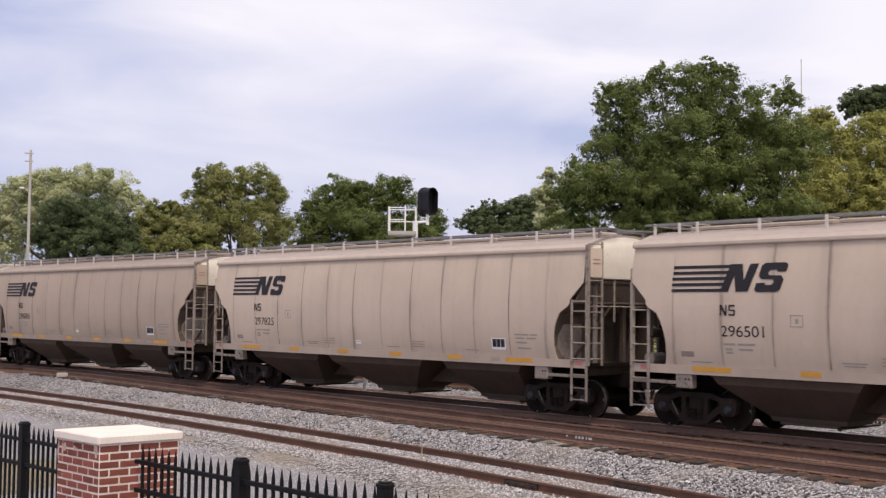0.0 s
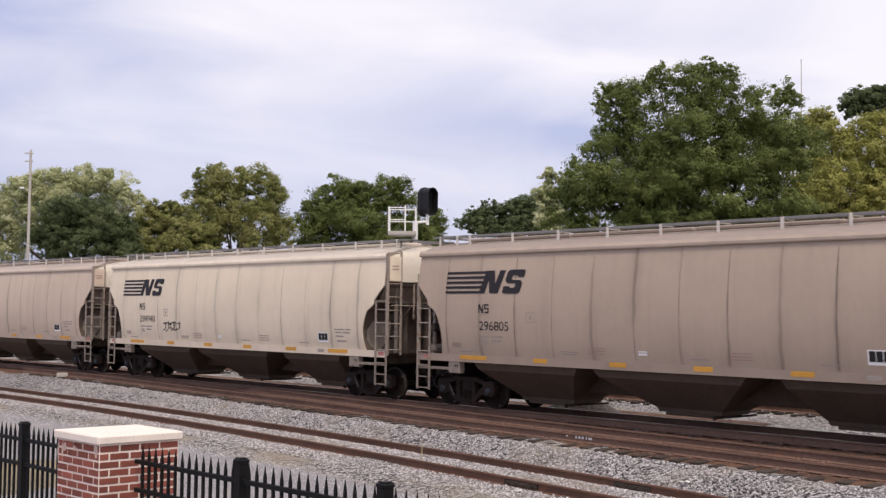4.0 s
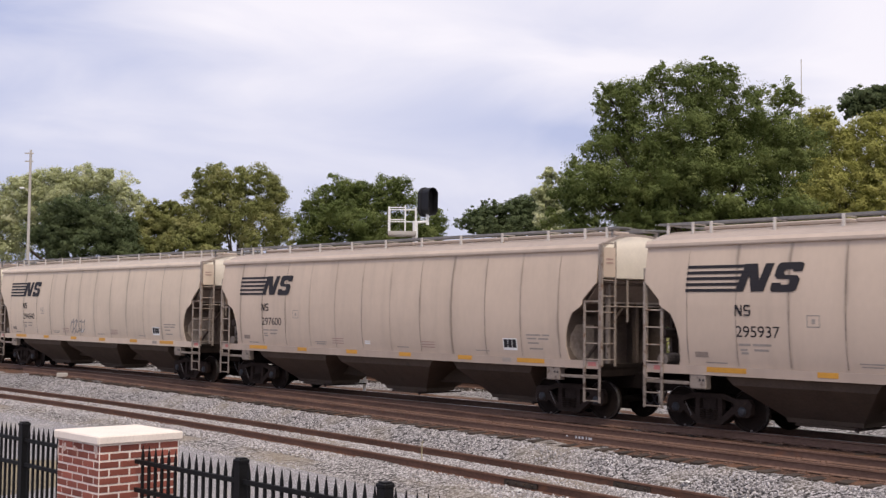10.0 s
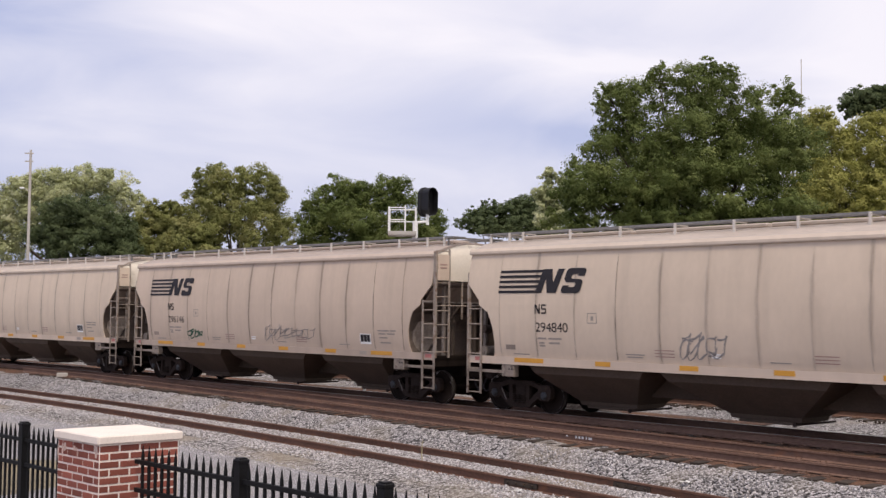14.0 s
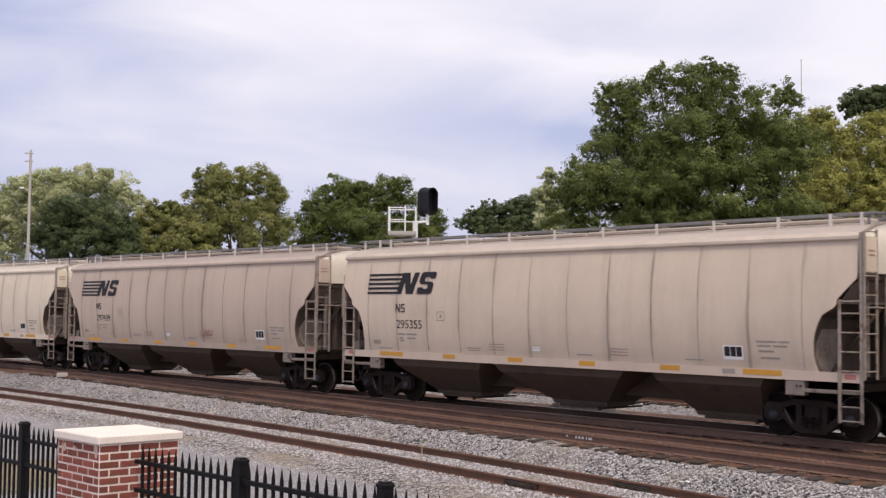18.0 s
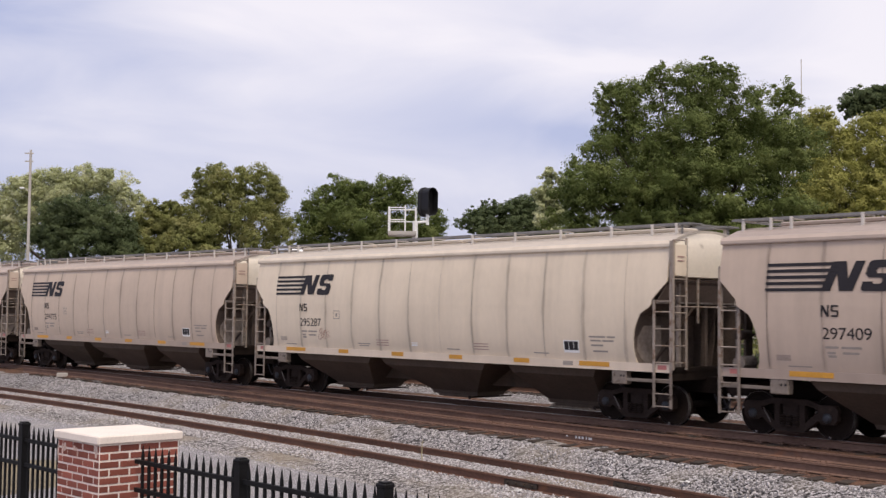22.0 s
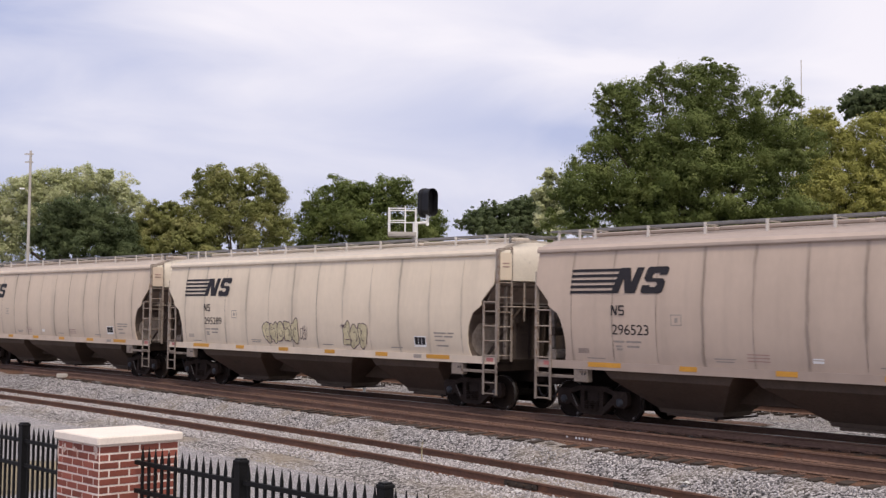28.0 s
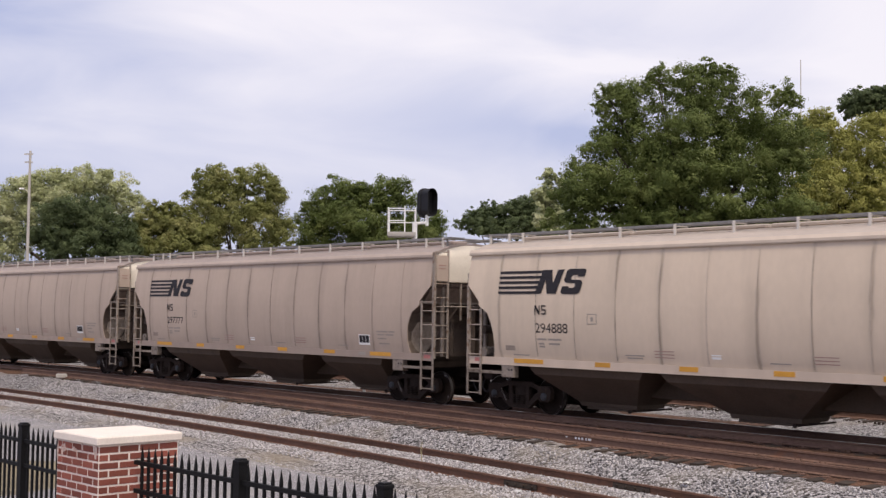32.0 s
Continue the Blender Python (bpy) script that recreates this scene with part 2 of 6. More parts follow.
HULL = hull_material("hopper_hull", 14.1 / 11, -7.05)
PAINT = material("hopper_paint", (0.55, 0.52, 0.47), 0.62, spread=0.07, scale=0.35, fine=2.2, bump=0.03, stretch=(1.3, 1.3, 0.4), per_object=True)
ROOF = material("roof_paint", (0.5, 0.47, 0.44), 0.7, spread=0.10, scale=0.8, fine=9.0, bump=0.1, stretch=(0.5, 2, 2), per_object=True)
CREAM = material("end_paint", (0.80, 0.73, 0.62), 0.6, spread=0.05, scale=1.5, fine=14.0, bump=0.08, second=(0.38, 0.32, 0.26), second_at=0.66, object_random=0.2)
SEAM = material("seam_grime", (0.205, 0.172, 0.147), 0.85, spread=0.22, scale=3.0, fine=20.0, bump=0.1, object_random=0.6, per_object=True)
DIRTY = material("dirty_paint", (0.25, 0.21, 0.18), 0.75, spread=0.2, scale=4.0, fine=25.0, bump=0.1, second=(0.09, 0.065, 0.05), second_at=0.56, object_random=0.3)
LADDER = material("ladder_paint", (0.32, 0.27, 0.23), 0.65, spread=0.15, scale=4.0, fine=30.0, bump=0.1, second=(0.20, 0.13, 0.09), second_at=0.53, object_random=0.3)
BLACK = material("logo_black", (0.024, 0.021, 0.024), 0.6, spread=0.15, scale=2.0, fine=20.0, bump=0.05)
FADED = material("faded_stencil", (0.34, 0.30, 0.265), 0.7, spread=0.1, scale=4.0, fine=30.0, bump=0.05)
REDTEXT = material("red_stencil", (0.42, 0.27, 0.235), 0.7, spread=0.1, scale=4.0, fine=30.0, bump=0.05)
YELLOW = material("reflector_yellow", (0.60, 0.30, 0.05), 0.45, spread=0.12, scale=3.0, fine=25.0, bump=0.05, object_random=0.5)
WHITE = material("white_paint", (0.88, 0.88, 0.86), 0.5, spread=0.05, scale=3.0, fine=30.0, bump=0.05)
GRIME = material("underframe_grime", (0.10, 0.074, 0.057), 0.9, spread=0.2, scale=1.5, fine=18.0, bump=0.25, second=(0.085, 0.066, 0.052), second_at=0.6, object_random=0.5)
RUSTY = material("rusty_frame", (0.088, 0.066, 0.054), 0.9, spread=0.25, scale=2.5, fine=18.0, bump=0.2, second=(0.115, 0.082, 0.062), second_at=0.62, object_random=0.3)
TRUCK = material("truck_steel", (0.038, 0.028, 0.024), 0.8, spread=0.25, scale=4.0, fine=30.0, bump=0.3, second=(0.065, 0.047, 0.037), second_at=0.62, spec=0.06)
WHEEL = material("wheel_steel", (0.021, 0.0155, 0.013), 0.85, metal=0.0, spread=0.2, scale=4.0, fine=25.0, bump=0.2, spec=0.05)
SHINY = material("bare_steel", (0.26, 0.245, 0.235), 0.35, metal=0.9, spread=0.1, scale=4.0, fine=25.0, bump=0.1)
GRATE = material("walk_galvanised", (0.24, 0.235, 0.23), 0.7, metal=0.2, spread=0.2, scale=3.0, fine=30.0, bump=0.1)
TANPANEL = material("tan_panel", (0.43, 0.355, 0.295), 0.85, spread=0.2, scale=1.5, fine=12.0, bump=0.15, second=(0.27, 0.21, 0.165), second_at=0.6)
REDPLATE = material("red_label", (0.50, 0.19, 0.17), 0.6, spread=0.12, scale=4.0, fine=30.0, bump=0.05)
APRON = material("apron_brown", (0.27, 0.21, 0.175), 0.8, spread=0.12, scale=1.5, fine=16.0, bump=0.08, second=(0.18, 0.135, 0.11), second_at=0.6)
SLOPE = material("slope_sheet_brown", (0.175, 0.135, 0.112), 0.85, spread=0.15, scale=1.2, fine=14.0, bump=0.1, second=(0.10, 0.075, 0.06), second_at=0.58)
BRACKET = material("bracket_paint", (0.60, 0.565, 0.52), 0.6, spread=0.08, scale=5.0, fine=40.0, bump=0.05)
CAP = material("bearing_cap", (0.05, 0.054, 0.06), 0.5, metal=0.3, spread=0.2, scale=6.0, fine=40.0, bump=0.1)
RAIL = material("rail_rust", (0.15, 0.078, 0.054), 0.85, spread=0.2, scale=2.5, fine=25.0, bump=0.25, second=(0.21, 0.095, 0.052), second_at=0.6, stretch=(0.4, 0.4, 1))
DARKRAIL = material("rail_dark", (0.18, 0.108, 0.08), 0.85, spread=0.2, scale=2.5, fine=25.0, bump=0.25, second=(0.23, 0.11, 0.064), second_at=0.64, stretch=(0.4, 0.4, 1))
RAILTOP = material("rail_head_worn", (0.165, 0.092, 0.066), 0.6, metal=0.1, spread=0.15, scale=2.0, fine=20.0, bump=0.1)
BRIGHT = material("rail_head_bright", (0.42, 0.41, 0.40), 0.3, metal=0.9, spread=0.08, scale=2.0, fine=20.0, bump=0.05)
TIE = material("tie_wood", (0.05, 0.038, 0.031), 0.95, spread=0.3, scale=3.0, fine=40.0, bump=0.6, stretch=(1, 0.2, 1), second=(0.085, 0.056, 0.04), second_at=0.6, object_random=0.5)
BALLAST = gravel_material("ballast_stone", (0.53, 0.51, 0.515), (0.035, 0.033, 0.034), 0.05, soil=(0.29, 0.25, 0.20), soil_at=0.61, bump=1.0)
SIDING_STONE = gravel_material("siding_stone", (0.57, 0.54, 0.53), (0.055, 0.05, 0.047), 0.05, soil=(0.27, 0.225, 0.17), soil_at=0.53, bump=1.0)
BROWNED = gravel_material("stained_ballast", (0.185, 0.105, 0.075), (0.055, 0.034, 0.026), 0.055, soil=(0.19, 0.098, 0.058), soil_at=0.58, bump=0.6)
SPOIL = gravel_material("spoil", (0.36, 0.30, 0.26), (0.18, 0.15, 0.125), 0.06, soil=(0.2, 0.16, 0.13), soil_at=0.5)
VERGE = gravel_material("dry_verge", (0.36, 0.31, 0.225), (0.14, 0.12, 0.085), 0.03, soil=(0.29, 0.245, 0.16), soil_at=0.5)
EARTH = gravel_material("yard_gravel", (0.53, 0.50, 0.475), (0.14, 0.128, 0.118), 0.035, soil=(0.30, 0.265, 0.205), soil_at=0.52, bump=1.0)
FINE = gravel_material("path_gravel", (0.48, 0.465, 0.485), (0.23, 0.225, 0.235), 0.02, soil=(0.33, 0.31, 0.29), soil_at=0.6)
STONE = material("ballast_pieces", (0.40, 0.38, 0.38), 0.9, spread=0.52, scale=20.0, fine=60.0, bump=0.3, island=1.2)
BRICK = material("red_brick", (0.265, 0.083, 0.060), 0.9, spread=0.24, scale=6.0, fine=60.0, bump=0.4, object_random=1.6, second=(0.40, 0.22, 0.17), second_at=0.70)
MORTAR = material("mortar", (0.80, 0.71, 0.64), 0.95, spread=0.1, scale=6.0, fine=70.0, bump=0.4)
LIMESTAIN = material("lime_bloom", (0.60, 0.45, 0.39), 0.95, spread=0.25, scale=25.0, fine=90.0, bump=0.1)
LIME = material("cast_stone", (0.82, 0.73, 0.65), 0.85, spread=0.07, scale=3.0, fine=50.0, bump=0.15)
IRON = material("fence_black", (0.009, 0.009, 0.010), 0.55, spread=0.2, scale=6.0, fine=60.0, bump=0.1, spec=0.15)
HOOD = material("signal_black", (0.012, 0.012, 0.014), 0.55, spread=0.15, scale=6.0, fine=40.0, bump=0.05)
BARK = material("bark", (0.09, 0.07, 0.055), 0.95, spread=0.25, scale=3.0, fine=25.0, bump=0.8, bump_dist=0.03, stretch=(1, 1, 0.3))
POLE = material("pole_concrete", (0.50, 0.47, 0.43), 0.85, spread=0.08, scale=1.0, fine=20.0, bump=0.1)
LEAF_DEEP = leaf_material("leaf_deep", (0.130, 0.170, 0.050), (0.285, 0.33, 0.115))
LEAF_DARK = leaf_material("leaf_dark", (0.105, 0.14, 0.062), (0.18, 0.22, 0.10))
LEAF_OLIVE = leaf_material("leaf_olive", (0.25, 0.268, 0.092), (0.45, 0.43, 0.19))
LEAF_PALE = leaf_material("leaf_pale", (0.44, 0.47, 0.25), (0.80, 0.80, 0.56))
LEAF_GOLD = leaf_material("leaf_gold", (0.33, 0.335, 0.095), (0.53, 0.50, 0.18))
GRASS = leaf_material("dry_grass", (0.50, 0.44, 0.27), (0.60, 0.52, 0.32))

# ---------------------------------------------------------------- mesh helpers


def part(name, bm, mat, parent=None, label="", m=None):
    """Links a bmesh as one mesh object, under a thing or part where one is given."""
    me = bpy.data.meshes.new(name)
    bm.to_mesh(me)
    bm.free()
    me.materials.append(mat)
    ob = new(name, me)
    if parent is not None:
        ob.parent = parent
    if m is not None:
        ob.matrix_basis = m
    if label:
        ob["label"] = label
    return ob


def twin(ob, m, parent=None):
    """Another object on the same mesh, with the same parent unless one is given."""
    o = new(ob.name.split(".")[0], ob.data)
    o.parent = parent if parent is not None else ob.parent
    o.matrix_basis = m
    if "label" in ob:
        o["label"] = ob["label"]
    return o


def box(bm, x0, x1, y0, y1, z0, z1, bevel=0.0, m=None):
    r = bmesh.ops.create_cube(bm, size=1.0)
    vs = r["verts"]
    for v in vs:
        v.co = Vector((x0 + (v.co.x + 0.5) * (x1 - x0), y0 + (v.co.y + 0.5) * (y1 - y0), z0 + (v.co.z + 0.5) * (z1 - z0)))
    if bevel:
        es = list({e for v in vs for e in v.link_edges})
        r = bmesh.ops.bevel(bm, geom=es, offset=bevel, segments=1, affect="EDGES")
        vs = list({v for f in r["faces"] for v in f.verts} | {v for v in vs if v.is_valid})
    if m is not None:
        bmesh.ops.transform(bm, matrix=m, verts=vs)
    return vs


def rod(bm, a, b, r, seg=8, r2=None, caps=True):
    """A round bar from a to b."""
    a, b = Vector(a), Vector(b)
    d = b - a
    q = d.to_track_quat("Z", "Y").to_matrix().to_4x4()
    res = bmesh.ops.create_cone(bm, cap_ends=caps, segments=seg, radius1=r, radius2=r if r2 is None else r2, depth=d.length)
    bmesh.ops.transform(bm, matrix=Matrix.Translation((a + b) / 2) @ q, verts=res["verts"])
    return res["verts"]


def prism(bm, outline, a, b, axis="y"):
    """A flat outline of (u, w) pairs carried from a to b along an axis."""
    def co(u, w, t):
        return {"y": (u, t, w), "x": (t, u, w), "z": (u, w, t)}[axis]
    lo = [bm.verts.new(co(u, w, a)) for u, w in outline]
    hi = [bm.verts.new(co(u, w, b)) for u, w in outline]
    bm.faces.new(lo)
    bm.faces.new(hi[::-1])
    n = len(outline)
    for i in range(n):
        bm.faces.new((lo[i], hi[i], hi[(i + 1) % n], lo[(i + 1) % n])[::-1])
    bmesh.ops.recalc_face_normals(bm, faces=bm.faces)


def lathe(bm, rings, seg=24, axis="y"):
    """Turns a profile of (radius, place) about an axis."""
    loops = []
    for r, t in rings:
        row = []
        for i in range(seg):
            a = 2 * math.pi * i / seg
            c = (r * math.cos(a), t, r * math.sin(a)) if axis == "y" else (r * math.cos(a), r * math.sin(a), t)
            row.append(bm.verts.new(c))
        loops.append(row)
    for p, q in zip(loops, loops[1:]):
        for i in range(seg):
            bm.faces.new((p[i], p[(i + 1) % seg], q[(i + 1) % seg], q[i]))
    bm.faces.new(loops[0])
    bm.faces.new(loops[-1][::-1])
    bmesh.ops.recalc_face_normals(bm, faces=bm.faces)


def smooth(ob, angle=40):
    for p in ob.data.polygons:
        p.use_smooth = True
    ob.data.set_sharp_from_angle(angle=radians(angle))
    return ob


def empty(name, m=None):
    ob = new(name)
    ob.empty_display_size = 0.3
    if m is not None:
        ob.matrix_basis = m
    return ob


# ---------------------------------------------------------------- the line of the track
START, HEADING, BEND = Vector((3.52, 31.42)), -0.8372, -0.000645


def along(s, lat=0.0, z=0.0):
    """A point s metres down the line and lat metres to its right (the camera's side)."""
    th = HEADING + BEND * s
    x = START.x + (math.sin(th) - math.sin(HEADING)) / BEND + lat * math.sin(th)
    y = START.y - (math.cos(th) - math.cos(HEADING)) / BEND - lat * math.cos(th)
    return Vector((x, y, z))


def rail_pose(s, lat=0.0, z=0.0):
    p = along(s, lat, z)
    return Matrix.Translation(p) @ Matrix.Rotation(HEADING + BEND * s, 4, "Z")


def swept(name, outline, s0, s1, step, lat_of, mat, z=0.0):
    """An outline of (lat, height) pairs carried along the line; lat_of(s) gives its sideways place."""
    n = int((s1 - s0) / step) + 1
    verts, faces, k = [], [], len(outline)
    for i in range(n):
        s = s0 + (s1 - s0) * i / (n - 1)
        base = lat_of(s)
        for lo, h in outline:
            verts.append(along(s, base + lo, z + h))
    for i in range(n - 1):
        for j in range(k):
            a, b = i * k + j, i * k + (j + 1) % k
            faces.append((a, b, b + k, a + k))
    faces.append(tuple(range(k)))
    faces.append(tuple(range((n - 1) * k, n * k))[::-1])
    me = bpy.data.meshes.new(name)
    me.from_pydata([tuple(v) for v in verts], [], faces)
    bm = bmesh.new()
    bm.from_mesh(me)
    bmesh.ops.recalc_face_normals(bm, faces=bm.faces)
    bm.to_mesh(me)
    bm.free()
    me.materials.append(mat)
    return new(name, me)

# ---------------------------------------------------------------- ground and tracks
def siding_lat(s):
    """The siding's centre, which swings away from the running lines."""
    a = min(max(s, -19.3), 10.0)
    return 6.5 + 0.085 * a + 0.0022 * a * a + 0.129 * max(s - 10.0, 0.0)


def second_lat(s):
    """The second line's centre, which leaves the main line at a turnout further back."""
    return 3.0 + (0.09 * max(s, -24.0) if s < 0 else 0.07 * s if s < 25 else 1.75)


def flat_sheet(name, x0, x1, y0, y1, z, mat, step):
    bm = bmesh.new()
    nx, ny = max(1, int((x1 - x0) / step)), max(1, int((y1 - y0) / step))
    grid = [[bm.verts.new((x0 + (x1 - x0) * i / nx, y0 + (y1 - y0) * j / ny, z)) for i in range(nx + 1)] for j in range(ny + 1)]
    for j in range(ny):
        for i in range(nx):
            bm.faces.new((grid[j][i], grid[j][i + 1], grid[j + 1][i + 1], grid[j + 1][i]))
    return part(name, bm, mat)


tagged(flat_sheet("ground", -2500, 2500, -2500, 2500, -0.72, EARTH, 500), "grey gravel and dry soil of the railway yard", "ground", kind="structure")


def bed(name, outline, s0, s1, mat, label, lat_of=lambda s: 0.0, wobble=0.0, step=0.8):
    """A ballast bed with an uneven top."""
    rnd = random.Random(name)
    k = len(outline)
    n = int((s1 - s0) / step) + 1
    verts, faces = [], []
    for i in range(n):
        s = s0 + (s1 - s0) * i / (n - 1)
        for j, (lo, h) in enumerate(outline):
            e = 0.0 if j in (0, k - 1) else wobble * rnd.uniform(-1, 1)
            verts.append(tuple(along(s, lat_of(s) + lo + e * 2, h + e)))
    for i in range(n - 1):
        for j in range(k - 1):
            a = i * k + j
            faces.append((a, a + k, a + k + 1, a + 1))
    me = bpy.data.meshes.new(name)
    me.from_pydata(verts, [], faces)
    bm = bmesh.new()
    bm.from_mesh(me)
    bmesh.ops.recalc_face_normals(bm, faces=bm.faces)
    if sum(f.normal.z for f in bm.faces) < 0:
        bmesh.ops.reverse_faces(bm, faces=bm.faces)
    bm.to_mesh(me)
    bm.free()
    me.materials.append(mat)
    for p in me.polygons:
        p.use_smooth = True
    return tagged(new(name, me), label, "ballast", kind="structure")


S0, S1 = -345.0, 300.0
FAR = -7.7
bed("ballast_bed", [(-19.0, -0.75), (-17.0, -0.4), (-14.0, -0.24), (-11.0, -0.22), (-9.0, -0.215), (-7.5, -0.22), (-6.5, -0.235), (-6.2, -0.25), (-5.0, -0.25), (-4.3, -0.255), (-3.3, -0.29), (-2.4, -0.24), (-1.7, -0.205), (-0.6, -0.2), (0.6, -0.2), (1.2, -0.2), (1.7, -0.22), (2.3, -0.45), (2.8, -0.75)],
    S0, S1, BALLAST, "light grey crushed stone ballast under the running lines", wobble=0.02)
bed("stained_bed", [(0.86, -0.192), (1.1, -0.186), (1.6, -0.19), (1.9, -0.24)],
    S0, S1, BROWNED, "rust-brown stained ballast between the running lines", wobble=0.006, lat_of=lambda s: 0)
# a darker brown bed over the pale ballast between the rails
bed("stained_bed_main", [(-0.96, -0.189), (-0.6, -0.186), (0.0, -0.184), (0.5, -0.186), (0.84, -0.19)],
    S0, S1, BROWNED, "rust-brown ballast between the rails of the main line", wobble=0.004, lat_of=lambda s: 0)
# dark strip that puts the train's shade on the ballast behind into colour
bed("stained_bed_far", [(-4.25, -0.262), (-3.9, -0.246), (-3.3, -0.262), (-2.75, -0.225), (-2.0, -0.192), (-1.5, -0.188), (-1.0, -0.186)],
    S0, 3.2, BROWNED, "dark brown strip behind the main line, the train's shade in its colour", wobble=0.008, lat_of=lambda s: 0.12 * noise.noise((s * 0.9, 3.1, 0)))
bed("second_bed", [(-2.6, -0.75), (-1.9, -0.3), (-1.3, -0.214), (-0.6, -0.214), (0.0, -0.214), (0.6, -0.214), (1.05, -0.232), (1.28, -0.240), (1.5, -0.28), (1.8, -0.37), (2.3, -0.60), (2.7, -0.75)],
    -70, 60, BALLAST, "light grey crushed stone ballast of the second line", wobble=0.02, lat_of=second_lat)
bed("siding_bed", [(-2.2, -0.74), (-1.4, -0.62), (-0.85, -0.60), (-0.65, -0.585), (-0.3, -0.58), (0.3, -0.58), (0.65, -0.585), (0.85, -0.60), (1.4, -0.63), (2.4, -0.74)],
    -120, 60, SIDING_STONE, "grey crushed stone and soil of the siding", siding_lat, wobble=0.018)

HEAD = [(-0.036, 0.0), (0.036, 0.0), (0.037, -0.03), (0.01, -0.045), (0.009, -0.145), (0.07, -0.165), (0.07, -0.172), (-0.07, -0.172), (-0.07, -0.165), (-0.009, -0.145), (-0.01, -0.045), (-0.037, -0.03)]


def track(name, lat_of, z, s0, s1, rail_mat, top_mat, label, ties, bury):
    """A line of two rails on wooden ties; rails and the nearer ties are parts."""
    t = tagged(empty(name), label, "railway track", kind="structure")
    for side in (-0.7525, 0.7525):
        r = swept("rail", HEAD, s0, s1, 2.0, lambda s: lat_of(s) + side, rail_mat, z)
        r.parent = t
        h = swept("rail_head", [(-0.03, 0.0), (0.03, 0.0), (0.03, 0.004), (-0.03, 0.004)], s0, s1, 2.0, lambda s: lat_of(s) + side, top_mat, z)
        h.parent = r
    rnd = random.Random(name)
    variants = []
    for v in range(4):
        bm = bmesh.new()
        box(bm, -0.115, 0.115, -1.34 + rnd.uniform(-0.12, 0.08), 1.34 + rnd.uniform(-0.08, 0.12), -0.18, 0.0, 0.012)
        for q in bm.verts:
            q.co += Vector((rnd.uniform(-0.012, 0.012), rnd.uniform(-0.02, 0.02), rnd.uniform(-0.008, 0.004)))
        variants.append(part("tie", bm, TIE, t))
    plate_bm = bmesh.new()
    for side in (-0.7525, 0.7525):
        box(plate_bm, -0.1, 0.1, side - 0.17, side + 0.17, 0.0, 0.014)
        for dx in (-0.06, 0.06):
            for dy in (-0.09, 0.09):
                box(plate_bm, dx - 0.012, dx + 0.012, side + dy - 0.015, side + dy + 0.015, 0.01, 0.04)
    plate = part("tie_plate", plate_bm, rail_mat, variants[0])
    for v in variants[1:]:
        twin(plate, Matrix(), v)
    i = 0
    s = ties[0]
    while s < ties[1]:
        m = rail_pose(s, lat_of(s), z - 0.186 - bury + rnd.uniform(-0.01, 0.01)) @ Matrix.Rotation(rnd.uniform(-0.03, 0.03), 4, "Z")
        if i < 4:
            variants[i].matrix_basis = m
        else:
            o = twin(variants[i % 4], m)
            twin(plate, Matrix(), o)
        i += 1
        s += 0.51 + rnd.uniform(-0.03, 0.03)
    return t


track("track_main", lambda s: 0.0, 0.0, S0, S1, DARKRAIL, BRIGHT, "main line of rust-brown steel rails under the train", (-40, 22), 0.0)
bed("second_stain", [(-1.75, -0.30), (-1.3, -0.196), (-0.6, -0.19), (0.0, -0.192), (0.6, -0.192), (0.9, -0.214), (1.12, -0.228), (1.26, -0.25)],
    -70, 60, BROWNED, "rust-brown stained ballast of the second line", wobble=0.006, lat_of=lambda s: second_lat(s) + 0.10 * noise.noise((s * 1.7, 0.4, 0)))
track("track_second", second_lat, -0.02, -30, 58, DARKRAIL, RAILTOP, "second line of rusty steel rails on dark wooden ties", (-28, 16), 0.0)
track("track_far", lambda s: FAR, 0.0, S0, S1, DARKRAIL, RAILTOP, "further line of rusty steel rails behind the train", (-48, 16), 0.0)
track("track_siding", siding_lat, -0.44, -118, 58, RAIL, RAILTOP, "rusty siding rails half sunk in grey ballast", (-40, 12), 0.02)

# ---------------------------------------------------------------- the hopper car
SIDE_ROWS = [(1.40, 1.53), (1.55, 1.565), (1.75, 1.60), (2.0, 1.63), (2.25, 1.647), (2.5, 1.655), (2.75, 1.655), (3.0, 1.645), (3.25, 1.628), (3.5, 1.602), (3.75, 1.565), (4.07, 1.505)]
CUT = [(1.40, 7.35), (1.55, 7.30), (1.75, 7.27), (2.0, 7.285), (2.2, 7.33), (2.4, 7.41), (2.56, 7.50), (2.64, 7.63), (2.70, 7.74), (2.76, 7.81), (2.87, 7.825), (3.08, 8.03), (3.28, 8.24), (3.4, 8.25), (4.07, 8.25)]
WHEEL_R = 0.457
TRUCK_X = 6.9


def side_y(z):
    return float(np.interp(z, [a for a, b in SIDE_ROWS], [b for a, b in SIDE_ROWS]))


def cut_x(z):
    return float(np.interp(z, [a for a, b in CUT], [b for a, b in CUT]))


def on_side(bm, outline, lift=0.004):
    """A flat mark of (x, z) corners laid on the car's curved side facing the camera."""
    bm.faces.new([bm.verts.new((x, -(side_y(z) + lift), z)) for x, z in outline])


def mark_bar(bm, x0, x1, z0, z1, slant=0.0, lift=0.004):
    n = max(1, int((z1 - z0) / 0.12))
    for i in range(n):
        a, b = z0 + (z1 - z0) * i / n, z0 + (z1 - z0) * (i + 1) / n
        on_side(bm, [(x0 + slant * (a - z0), a), (x1 + slant * (a - z0), a), (x1 + slant * (b - z0), b), (x0 + slant * (b - z0), b)], lift)


